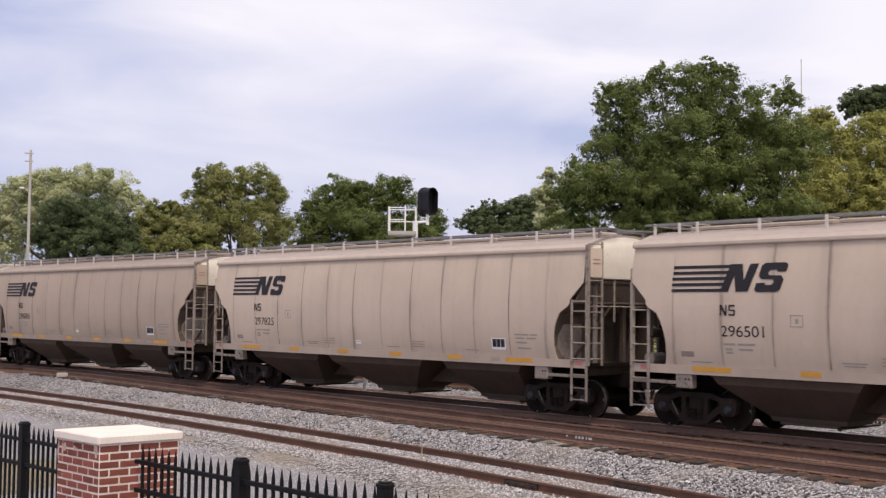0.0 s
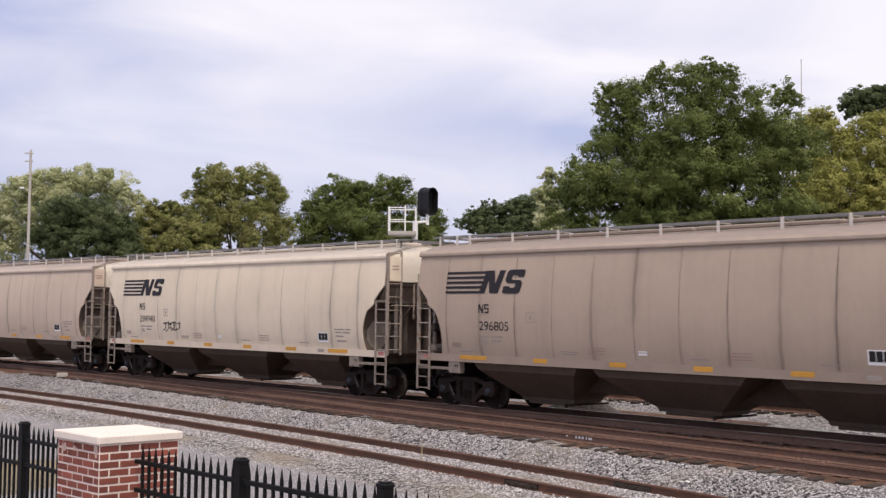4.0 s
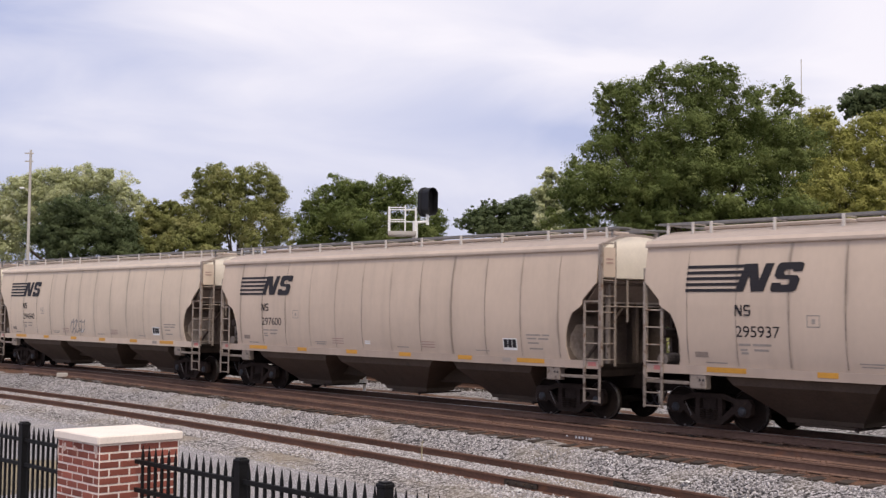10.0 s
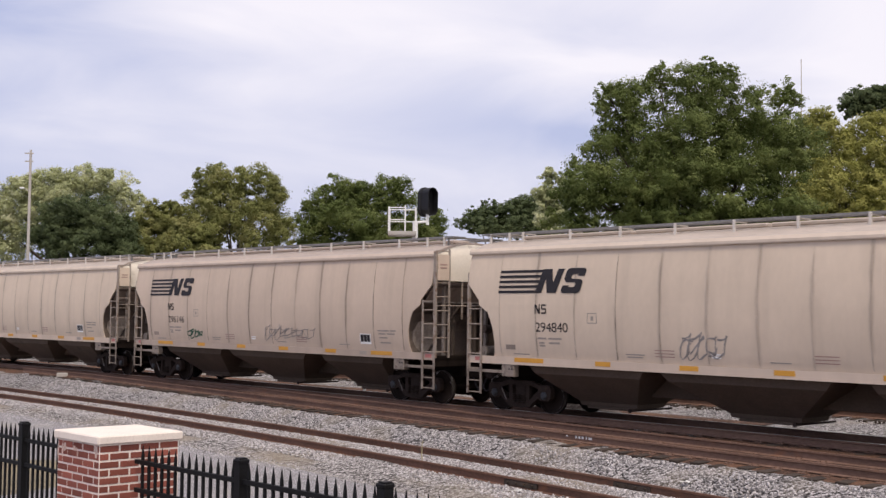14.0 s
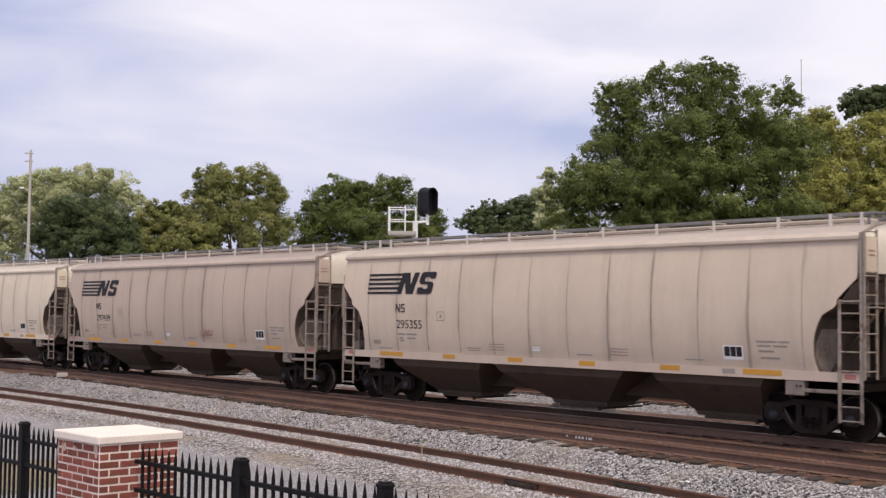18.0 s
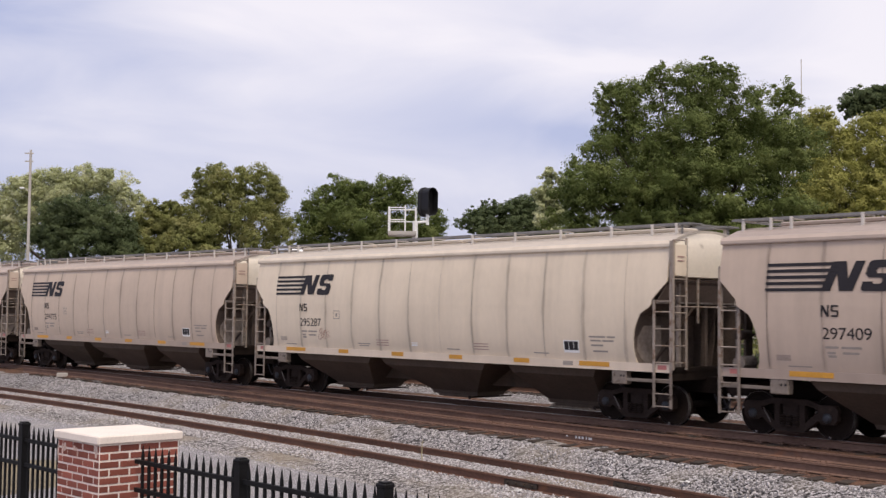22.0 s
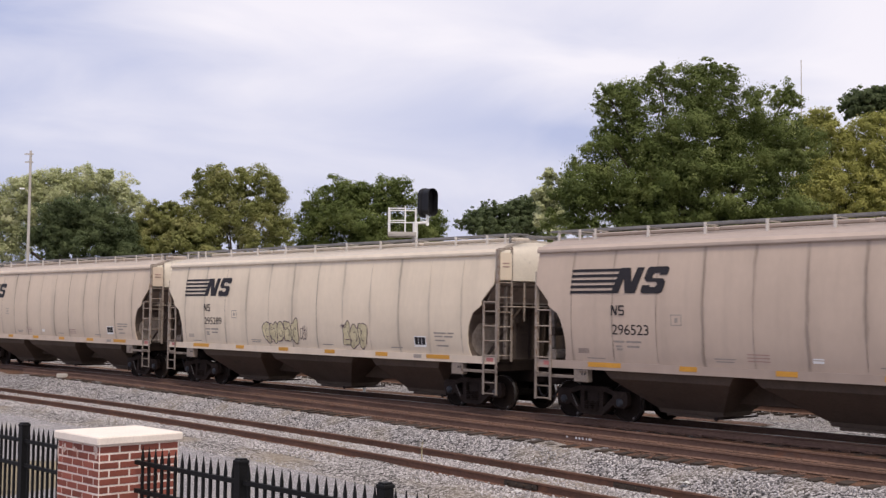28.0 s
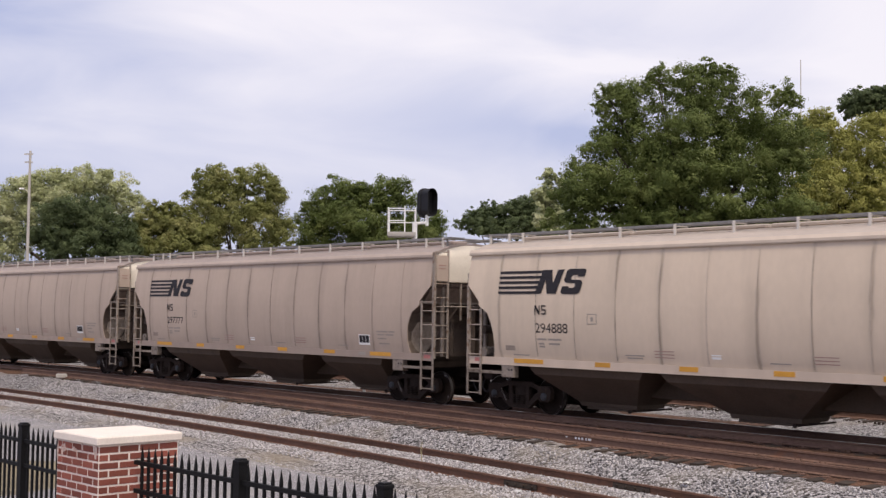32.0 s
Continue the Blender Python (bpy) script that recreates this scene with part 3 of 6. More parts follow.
def painted_shape(outline, x0, z0, w, h, slant, lift):
    """A painted area of any outline, laid over the bulging side."""
    bm = bmesh.new()
    f = bm.faces.new([bm.verts.new((x0 + w * u + slant * h * v, 0, z0 + h * v)) for u, v in outline])
    f.normal_update()
    bmesh.ops.triangulate(bm, faces=[f])
    for i in range(1, 8):
        bmesh.ops.bisect_plane(bm, geom=bm.verts[:] + bm.edges[:] + bm.faces[:], plane_co=(0, 0, z0 + h * i / 8), plane_no=(0, 0, 1))
    for v in bm.verts:
        v.co.y = -(side_y(v.co.z) + lift)
    bm.normal_update()
    for f in bm.faces:
        if f.normal.y > 0:
            f.normal_flip()
    return bm


def side_sheet(sign):
    bm = bmesh.new()
    zs = sorted({round(z, 3) for z, _ in SIDE_ROWS} | {round(z, 3) for z, _ in CUT})
    cols = 28
    grids = []
    for inner in (0.0, 0.03):
        g = []
        for z in zs:
            xm, y = cut_x(z), side_y(z) - inner
            g.append([bm.verts.new((-xm + 2 * xm * i / cols, sign * y, z)) for i in range(cols + 1)])
        grids.append(g)
    a, b = grids
    for j in range(len(zs) - 1):
        for i in range(cols):
            bm.faces.new((a[j][i], a[j][i + 1], a[j + 1][i + 1], a[j + 1][i]))
            bm.faces.new((b[j][i], b[j + 1][i], b[j + 1][i + 1], b[j][i + 1]))
        for i in (0, cols):
            bm.faces.new((a[j][i], a[j + 1][i], b[j + 1][i], b[j][i]))
    for j in (0, len(zs) - 1):
        for i in range(cols):
            bm.faces.new((a[j][i], a[j][i + 1], b[j][i + 1], b[j][i]))
    bmesh.ops.recalc_face_normals(bm, faces=bm.faces)
    return bm


ROOF_LINE = [(1.50, 4.19), (1.30, 4.27), (1.05, 4.36), (0.8, 4.43), (0.5, 4.48), (0.2, 4.50)]


def roof_sheet():
    bm = bmesh.new()
    pts = [(-y, z) for y, z in ROOF_LINE] + [(y, z) for y, z in ROOF_LINE[::-1]]
    xs = [-8.25 + 16.5 * i / 26 for i in range(27)]
    rows = [[bm.verts.new((x, y, z)) for y, z in pts] for x in xs]
    low = [[bm.verts.new((x, y, z - 0.06)) for y, z in pts] for x in xs]
    for r, q, flip in ((rows, low, 0),):
        for i in range(26):
            for j in range(len(pts) - 1):
                bm.faces.new((r[i][j], r[i + 1][j], r[i + 1][j + 1], r[i][j + 1]))
                bm.faces.new((q[i][j], q[i][j + 1], q[i + 1][j + 1], q[i + 1][j]))
            for j in (0, len(pts) - 1):
                bm.faces.new((r[i][j], r[i + 1][j], q[i + 1][j], q[i][j]))
    for i in (0, 26):
        for j in range(len(pts) - 1):
            bm.faces.new((rows[i][j], rows[i][j + 1], low[i][j + 1], low[i][j]))
    bmesh.ops.recalc_face_normals(bm, faces=bm.faces)
    return bm


def end_hood(sign):
    """The car's end above the opening: a plate that rounds over into the roof."""
    bm = bmesh.new()
    prof = [(8.25, 3.38), (8.30, 3.40), (8.31, 3.7), (8.30, 3.98), (8.27, 4.12), (8.2, 4.25)]
    sec = [-1.0, -0.8, -0.55, -0.25, 0, 0.25, 0.55, 0.8, 1.0]
    rows = []
    for x, z in prof:
        row = []
        for f in sec:
            half = min(side_y(min(z, 4.07)), 1.52) - 0.01
            y = f * half
            top = float(np.interp(abs(y), [0.2, 0.5, 0.8, 1.05, 1.3, 1.5], [4.47, 4.45, 4.40, 4.33, 4.24, 4.16]))
            zz = 3.38 + (z - 3.38) * (top - 3.38) / (4.25 - 3.38)
            bulge = 0.10 * (1 - abs(f) ** 2.2)
            row.append(bm.verts.new((sign * (x - 0.06 + bulge), y, zz)))
        rows.append(row)
    for p, q in zip(rows, rows[1:]):
        for i in range(len(sec) - 1):
            bm.faces.new((p[i], p[i + 1], q[i + 1], q[i]))
    # back of the plate
    back = [[bm.verts.new((v.co.x - sign * 0.08, v.co.y, v.co.z)) for v in r] for r in rows]
    for p, q in zip(back, back[1:]):
        for i in range(len(sec) - 1):
            bm.faces.new((p[i], q[i], q[i + 1], p[i + 1]))
    for i in range(len(sec) - 1):
        bm.faces.new((rows[0][i], rows[0][i + 1], back[0][i + 1], back[0][i]))
        bm.faces.new((rows[-1][i], rows[-1][i + 1], back[-1][i + 1], back[-1][i]))
    for r in range(len(rows) - 1):
        for i in (0, -1):
            bm.faces.new((rows[r][i], rows[r + 1][i], back[r + 1][i], back[r][i]))
    bmesh.ops.recalc_face_normals(bm, faces=bm.faces)
    return bm


def plate_between(p0, p1, y0, y1, thick):
    """A sloping plate from (x, z) p0 to p1 across the car."""
    bm = bmesh.new()
    d = Vector((p1[0] - p0[0], p1[1] - p0[1])).normalized()
    n = Vector((-d.y, d.x)) * thick
    prism(bm, [p0, p1, (p1[0] + n.x, p1[1] + n.y), (p0[0] + n.x, p0[1] + n.y)], y0, y1)
    return bm


def hopper_bm(cx, half_top, half_bot, z_top, z_bot):
    """A funnel under the body, with its outlet gate."""
    bm = bmesh.new()
    lv = [(half_top, 1.48, z_top), (half_top * 0.9, 1.40, 1.04), (half_bot * 1.04, 0.56, z_bot + 0.10), (half_bot, 0.52, z_bot)]
    rows = [[bm.verts.new((cx + sx * hx, sy * hy, z)) for sx, sy in ((-1, -1), (1, -1), (1, 1), (-1, 1))] for hx, hy, z in lv]
    for p, q in zip(rows, rows[1:]):
        for i in range(4):
            bm.faces.new((p[i], p[(i + 1) % 4], q[(i + 1) % 4], q[i]))
    bm.faces.new(rows[0])
    bm.faces.new(rows[-1][::-1])
    bmesh.ops.recalc_face_normals(bm, faces=bm.faces)
    return bm


def build_truck():
    """One truck: side frames, bolster, springs, caps and two wheelsets, its origin on the rail top under its pin."""
    bm = bmesh.new()
    box(bm, -0.2, 0.2, -1.02, 1.02, 0.42, 0.72, 0.03)
    box(bm, -0.34, 0.34, -0.94, 0.94, 0.20, 0.415, 0.02)
    t = part("truck", bm, TRUCK, None, "dark cast steel truck")
    shapes = [[(-0.72, 0.71), (-0.42, 0.81), (0.42, 0.81), (0.72, 0.71), (0.72, 0.60), (0.42, 0.69), (-0.42, 0.69), (-0.72, 0.60)],
              [(-0.34, 0.13), (0.34, 0.13), (0.40, 0.20), (0.34, 0.27), (-0.34, 0.27), (-0.40, 0.20)],
              [(-0.36, 0.2), (-0.24, 0.2), (-0.24, 0.74), (-0.36, 0.74)], [(0.24, 0.2), (0.36, 0.2), (0.36, 0.74), (0.24, 0.74)]]
    for e in (-1, 1):
        shapes.append([(e * 1.12, 0.62), (e * 1.06, 0.72), (e * 0.68, 0.72), (e * 0.66, 0.40), (e * 0.76, 0.33), (e * 1.02, 0.33), (e * 1.10, 0.40)])
        shapes.append([(e * 0.74, 0.52), (e * 0.66, 0.38), (e * 0.36, 0.15), (e * 0.28, 0.24), (e * 0.62, 0.54)])
    for sign in (-1, 1):
        bm = bmesh.new()
        for n, o in enumerate(shapes):
            prism(bm, o, sign * 1.0 - 0.06 - 0.002 * n, sign * 1.0 + 0.06 + 0.002 * n)
        f = part("side_frame", bm, TRUCK, t, "dark cast steel side frame")
        for dx in (-0.16, 0.0, 0.16):
            bm = bmesh.new()
            for i in range(5):
                rod(bm, (dx, sign * 1.07, 0.24 + i * 0.05), (dx, sign * 1.07, 0.265 + i * 0.05), 0.07, 8)
            part("spring", bm, TRUCK, t)
        for dx in (-0.889, 0.889):
            bm = bmesh.new()
            lathe(bm, [(0.10, 0.0), (0.105, 0.03), (0.07, 0.06), (0.03, 0.065)], 14)
            if sign < 0:
                bmesh.ops.scale(bm, vec=(1, -1, 1), verts=bm.verts)
                bmesh.ops.recalc_face_normals(bm, faces=bm.faces)
            bmesh.ops.translate(bm, vec=(dx, sign * 1.06, WHEEL_R), verts=bm.verts)
            part("bearing_cap", bm, CAP, t, "grey bearing end cap")
        bm = bmesh.new()
        rod(bm, (-0.62, sign * 1.085, 0.60), (-0.44, sign * 1.085, 0.30), 0.012, 6)
        part("brake_lever", bm, SHINY, t, "pale worn brake lever")
    for dx in (0.55, -0.55):
        bm = bmesh.new()
        box(bm, dx - 0.06, dx + 0.06, -0.9, 0.9, 0.36, 0.46)
        part("brake_beam", bm, TRUCK, t)
    return t


def build_wheelsets(car):
    """Four axles with their wheels; each turns about its own middle."""
    for place in (-TRUCK_X - 0.889, -TRUCK_X + 0.889, TRUCK_X - 0.889, TRUCK_X + 0.889):
        bm = bmesh.new()
        rod(bm, (0, -1.05, 0), (0, 1.05, 0), 0.085, 12)
        w = part("wheelset", bm, WHEEL, car, "steel wheels on an axle")
        w.matrix_parent_inverse = Matrix.Translation((place, 0, WHEEL_R))
        for sign in (-1, 1):
            bm = bmesh.new()
            prof = [(0.09, 0.70), (0.11, 0.70), (0.13, 0.72), (0.33, 0.745), (0.40, 0.69), (0.485, 0.70), (0.485, 0.722), (0.457, 0.735), (0.452, 0.825), (0.40, 0.825), (0.385, 0.80), (0.15, 0.79), (0.12, 0.85), (0.09, 0.85)]
            lathe(bm, [(r, sign * y) for r, y in prof], 28)
            wh = smooth(part("wheel", bm, WHEEL, w), 35)
            bm = bmesh.new()
            ys = sorted((sign * 0.738, sign * 0.822))
            ring = [[bm.verts.new((r * math.cos(a), y, r * math.sin(a))) for a in [2 * math.pi * q / 28 for q in range(28)]] for r, y in ((0.4565, ys[0]), (0.4595, ys[0]), (0.4595, ys[1]), (0.4565, ys[1]))]
            for a_, b_ in zip(ring, ring[1:]):
                for q in range(28):
                    bm.faces.new((a_[q], a_[(q + 1) % 28], b_[(q + 1) % 28], b_[q]))
            bmesh.ops.recalc_face_normals(bm, faces=bm.faces)
            part("tread", bm, SHINY, w, "polished steel tread")
            bm = bmesh.new()
            box(bm, 0.40, 0.44, sign * 0.8255 - 0.002, sign * 0.8255 + 0.002, -0.03, 0.03)
            box(bm, -0.02, 0.02, sign * 0.8255 - 0.002, sign * 0.8255 + 0.002, -0.44, -0.40)
            part("chalk_mark", bm, SHINY, w, "pale chalk mark on the rim")


def build_ladder(name, stiles, rungs, y, axis, r=0.022):
    """A ladder of two stiles and rungs on the side (axis x) or the end (axis y) of the car."""
    bm = bmesh.new()
    for place, z0, z1 in stiles:
        if axis == "x":
            box(bm, place - 0.034, place + 0.034, y - 0.014, y + 0.014, max(z0, 1.16), z1, 0.004)
        else:
            box(bm, y - 0.014, y + 0.014, place - 0.034, place + 0.034, z0, z1, 0.004)
    lad = part(name, bm, LADDER, None, "weathered steel ladder")
    a, b = stiles[0][0], stiles[1][0]
    for z in rungs:
        bm = bmesh.new()
        if axis == "x":
            rod(bm, (a, y, z), (b, y, z), r * 0.75, 6)
        else:
            rod(bm, (y, a, z), (y, b, z), r * 0.75, 6)
        part("rung", bm, DIRTY if z < 1.2 else LADDER, lad)
    if axis == "x":
        for place, z0, z1 in stiles:
            bm = bmesh.new()
            box(bm, place - 0.034, place + 0.034, y - 0.014, y + 0.014, z0, 1.158, 0.004)
            part("lower_stile", bm, DIRTY, lad, "grimy lower stile")
    return lad


def build_car():
    """A three-bay covered hopper, its origin on the rail top at mid-length, +x the way it runs."""
    car = empty("covered_hopper_car")
    for sign in (-1, 1):
        o = part("side_sheet", side_sheet(sign), HULL, car, "pale grey curved steel side sheet")
        smooth(o, 30)
        bm = bmesh.new()
        prism(bm, [(sign * 1.50, 4.055), (sign * 1.56, 4.06), (sign * 1.572, 4.085), (sign * 1.572, 4.14), (sign * 1.53, 4.215), (sign * 1.46, 4.215)], -8.27, 8.27, "x")
        part("eave_rail", bm, PAINT, car, "pale grey rounded eave rail")
        bm = bmesh.new()
        box(bm, -8.3, 8.3, sign * 1.565 - 0.012, sign * 1.565 + 0.012, 1.245, 1.43)
        box(bm, -8.3, 8.3, sign * 1.53 - 0.05, sign * 1.53 + 0.022, 1.235, 1.258)
        sill = part("side_sill", bm, PAINT, car, "pale grey flat side sill")
        if sign < 0:
            for x0, x1 in ((-6.57, -5.56), (-3.88, -3.41), (-1.42, -0.91), (0.99, 1.49), (3.41, 3.95), (5.6, 6.54)):
                bm = bmesh.new()
                box(bm, x0, x1, -1.582, -1.578, 1.305, 1.415)
                part("reflector", bm, YELLOW, sill, "amber yellow reflective strip")
            for x0, x1 in ((-8.02, -7.78), (7.95, 8.2)):
                bm = bmesh.new()
                box(bm, x0, x1, -1.582, -1.578, 1.30, 1.40)
                part("red_plate", bm, REDPLATE, sill, "faded red label plate")
            bm = bmesh.new()
            box(bm, 5.08, 5.4, -1.582, -1.578, 1.30, 1.40)
            part("label_plate", bm, FADED, sill, "grey label plate")
        # weld seams with grime
        for i in range(12):
            x = -7.05 + 14.1 * i / 11
            if sign > 0 and i % 2:
                continue
            bm = bmesh.new()
            zs = [1.48, 1.7, 2.0, 2.3, 2.6, 2.9, 3.2, 3.5, 3.75, 3.95]
            rnd = random.Random(i * 7 + 1)
            w = [rnd.uniform(0.007, 0.019) for _ in zs]
            w[-1] *= 0.4
            w[-2] *= 0.7
            left = [bm.verts.new((x - a, sign * (side_y(z) + 0.004), z)) for z, a in zip(zs, w)]
            mid = [bm.verts.new((x, sign * (side_y(z) + 0.010), z)) for z in zs]
            right = [bm.verts.new((x + a, sign * (side_y(z) + 0.004), z)) for z, a in zip(zs, w)]
            for j in range(len(zs) - 1):
                bm.faces.new((left[j], mid[j], mid[j + 1], left[j + 1]))
                bm.faces.new((mid[j], right[j], right[j + 1], mid[j + 1]))
            bmesh.ops.recalc_face_normals(bm, faces=bm.faces)
            part("weld_seam", bm, SEAM, car, "grimy vertical weld seam")
        for x in (-6.82, 6.82):
            bm = bmesh.new()
            box(bm, x - 0.22, x + 0.22, sign * 1.47 - 0.1, sign * 1.47 + 0.1, 0.92, 1.25, 0.02)
            pad = part("jacking_pad", bm, DIRTY, car, "pale jacking pad with holes")
            if sign < 0:
                for dx in (0.06, 0.15):
                    bm = bmesh.new()
                    rod(bm, (x + dx, -1.573, 1.12), (x + dx, -1.569, 1.12), 0.028, 10)
                    part("hole", bm, BLACK, pad)
    smooth(part("roof", roof_sheet(), ROOF, car, "pale dusty grey steel roof"), 20)
    # trough hatches and walkways
    for i in range(4):
        bm = bmesh.new()
        box(bm, -7.6 + i * 3.85, -3.85 + i * 3.85, -0.3, 0.3, 4.49, 4.60, 0.03)
        part("hatch_cover", bm, ROOF, car, "long dusty trough hatch cover")
    for sign in (-1, 1):
        bm = bmesh.new()
        for y in (0.52, 0.60, 0.68, 0.76, 0.84, 0.92):
            box(bm, -8.36, 8.36, sign * y - 0.006, sign * y + 0.006, 4.615, 4.65)
        for y in (0.50, 0.94):
            box(bm, -8.36, 8.36, sign * y - 0.008, sign * y + 0.008, 4.60, 4.655)
        for i in range(80):
            x = -8.4 + 16.8 * i / 79
            box(bm, x - 0.008, x + 0.008, sign * 0.72 - 0.21, sign * 0.72 + 0.21, 4.618, 4.645)
        walkw = part("running_board", bm, GRATE, car, "dark grey steel grating running board")
        for x in (-8.1, -7.4, -6.9, -5.26, -3.64, -2.02, -0.41, 1.19, 2.82, 4.42, 6.07, 7.3, 8.0):
            bm = bmesh.new()
            box(bm, x - 0.035, x + 0.035, sign * 0.955 - 0.02, sign * 0.955 + 0.02, 4.37, 4.645, 0.006)
            box(bm, x - 0.03, x + 0.03, sign * 0.72 - 0.22, sign * 0.72 + 0.22, 4.585, 4.612)
            part("bracket", bm, BRACKET, walkw, "pale steel bracket")
    for sx in (-1, 1):
        bm = bmesh.new()
        for x in (8.05, 8.16, 8.27, 8.38):
            box(bm, sx * x - 0.01, sx * x + 0.01, -0.98, 0.98, 4.605, 4.625)
        for y in (-0.98, -0.5, 0.0, 0.5, 0.98):
            box(bm, min(sx * 8.05, sx * 8.38), max(sx * 8.05, sx * 8.38), y - 0.01, y + 0.01, 4.603, 4.627)
        for y in (-0.9, 0.9):
            box(bm, sx * 8.12 - 0.02, sx * 8.12 + 0.02, y - 0.02, y + 0.02, 4.32, 4.61)
        part("crosswalk", bm, GRATE, car, "pale steel end crosswalk")
        smooth(part("end_hood", end_hood(sx), CREAM, car, "cream rounded end plate"), 45)
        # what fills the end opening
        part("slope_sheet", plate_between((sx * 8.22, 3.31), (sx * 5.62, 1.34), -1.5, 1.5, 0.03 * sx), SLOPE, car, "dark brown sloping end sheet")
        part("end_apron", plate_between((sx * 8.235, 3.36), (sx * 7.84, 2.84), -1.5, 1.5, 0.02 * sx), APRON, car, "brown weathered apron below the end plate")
        bm = bmesh.new()
        box(bm, min(sx * 7.78, sx * 7.90), max(sx * 7.78, sx * 7.90), -1.5, 1.5, 2.79, 2.838, 0.006)
        part("cross_beam", bm, LADDER, car, "pale-edged ledge across the end")
        bm = bmesh.new()
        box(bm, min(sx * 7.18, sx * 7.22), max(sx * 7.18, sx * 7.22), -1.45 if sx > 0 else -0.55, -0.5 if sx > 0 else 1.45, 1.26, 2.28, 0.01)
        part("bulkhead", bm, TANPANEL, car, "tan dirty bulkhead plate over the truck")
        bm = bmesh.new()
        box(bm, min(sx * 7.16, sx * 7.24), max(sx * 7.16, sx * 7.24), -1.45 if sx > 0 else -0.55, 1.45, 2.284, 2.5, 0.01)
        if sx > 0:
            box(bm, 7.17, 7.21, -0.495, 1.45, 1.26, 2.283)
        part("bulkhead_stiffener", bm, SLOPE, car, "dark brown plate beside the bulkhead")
        for sy in (-1, 1):
            bm = bmesh.new()
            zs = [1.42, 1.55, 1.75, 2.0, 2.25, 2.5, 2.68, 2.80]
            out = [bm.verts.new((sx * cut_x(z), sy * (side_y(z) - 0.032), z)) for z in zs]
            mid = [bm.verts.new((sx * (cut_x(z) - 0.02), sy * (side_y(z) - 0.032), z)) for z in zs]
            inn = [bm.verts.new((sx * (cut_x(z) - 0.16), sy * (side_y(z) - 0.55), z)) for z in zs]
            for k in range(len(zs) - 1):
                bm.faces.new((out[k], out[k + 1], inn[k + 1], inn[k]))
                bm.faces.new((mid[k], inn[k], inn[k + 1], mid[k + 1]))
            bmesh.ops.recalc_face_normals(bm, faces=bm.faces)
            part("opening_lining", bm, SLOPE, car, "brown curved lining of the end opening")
        for y in (-0.42, 0.42):
            bm = bmesh.new()
            box(bm, min(sx * 7.72, sx * 7.84), max(sx * 7.72, sx * 7.84), y - 0.06, y + 0.06, 1.2, 2.79, 0.01)
            part("end_post", bm, RUSTY, car, "steel end post")
        bm = bmesh.new()
        box(bm, min(sx * 8.1, sx * 8.2), max(sx * 8.1, sx * 8.2), -1.12, -1.04, 1.2, 3.32, 0.01)
        part("end_post", bm, DIRTY, car, "pale steel end post")
        bm = bmesh.new()
        box(bm, min(sx * 7.05, sx * 8.3), max(sx * 7.05, sx * 8.3), -1.555, -1.515, 1.0, 1.075, 0.008)
        part("end_rail", bm, DIRTY, car, "grimy steel rail under the sill")
        # floor, end sill and draft sill: near-black, the shade between cars in their colour
        bm = bmesh.new()
        box(bm, min(sx * 7.0, sx * 8.32), max(sx * 7.0, sx * 8.32), -1.5, 1.5, 1.22, 1.26)
        part("end_floor", bm, WHEEL, car)
        bm = bmesh.new()
        box(bm, min(sx * 8.2, sx * 8.32), max(sx * 8.2, sx * 8.32), -1.55, 1.55, 1.05, 1.36, 0.015)
        part("end_sill", bm, WHEEL, car, "end sill darkened for the shade between cars")
        bm = bmesh.new()
        box(bm, min(sx * 4.8, sx * 8.75), max(sx * 4.8, sx * 8.75), -0.24, 0.24, 0.74, 1.12, 0.02)
        part("draft_sill", bm, WHEEL, car)
        bm = bmesh.new()
        box(bm, min(sx * 8.6, sx * 8.98), max(sx * 8.6, sx * 8.98), -0.07, 0.07, 0.78, 0.94, 0.02)
        box(bm, min(sx * 8.85, sx * 9.08), max(sx * 8.85, sx * 9.08), -0.16, 0.12, 0.72, 1.0, 0.04)
        part("coupler", bm, TRUCK, car, "dark steel knuckle coupler")
        bm = bmesh.new()
        pts = [Vector((sx * (8.6 + 0.1 * i), -0.35, 0.75 - 0.35 * math.sin(math.pi * i / 5))) for i in range(6)]
        for p, q in zip(pts, pts[1:]):
            rod(bm, p, q, 0.022, 6)
        part("air_hose", bm, BLACK, car, "black rubber air hose")
        # ladders: one on the side, one on the end, at each corner that has them
        for sy in (-1, 1):
            y = sy * 1.60
            if (sx > 0) == (sy < 0):
                lad = build_ladder("side_ladder", [(sx * 7.86, 0.44, 2.88), (sx * 8.33, 0.44, 4.2)], [0.48, 0.76, 1.08, 1.46, 1.84, 2.22, 2.60, 2.84], y, "x")
                lad.parent = car
                lad2 = build_ladder("end_ladder", [(sy * 1.60, 1.3, 4.22), (sy * 1.12, 1.3, 4.28)], [1.46, 1.84, 2.2, 2.58, 2.96, 3.34, 3.72, 4.1, 4.22], sx * 8.40, "y")
                lad2.parent = car
            else:
                lad = build_ladder("side_ladder", [(sx * 7.78, 0.44, 2.68), (sx * 8.27, 0.44, 3.28)], [0.48, 0.78, 1.1, 1.48, 1.86, 2.25, 2.64], y, "x", 0.024)
                lad.parent = car
                bm = bmesh.new()
                box(bm, sx * 8.27 - 0.05, sx * 8.27 + 0.05, sy * 1.555 - 0.03, sy * 1.555 + 0.03, 1.0, 3.6, 0.01)
                part("corner_post", bm, LADDER, car, "steel corner post")
        bm = bmesh.new()
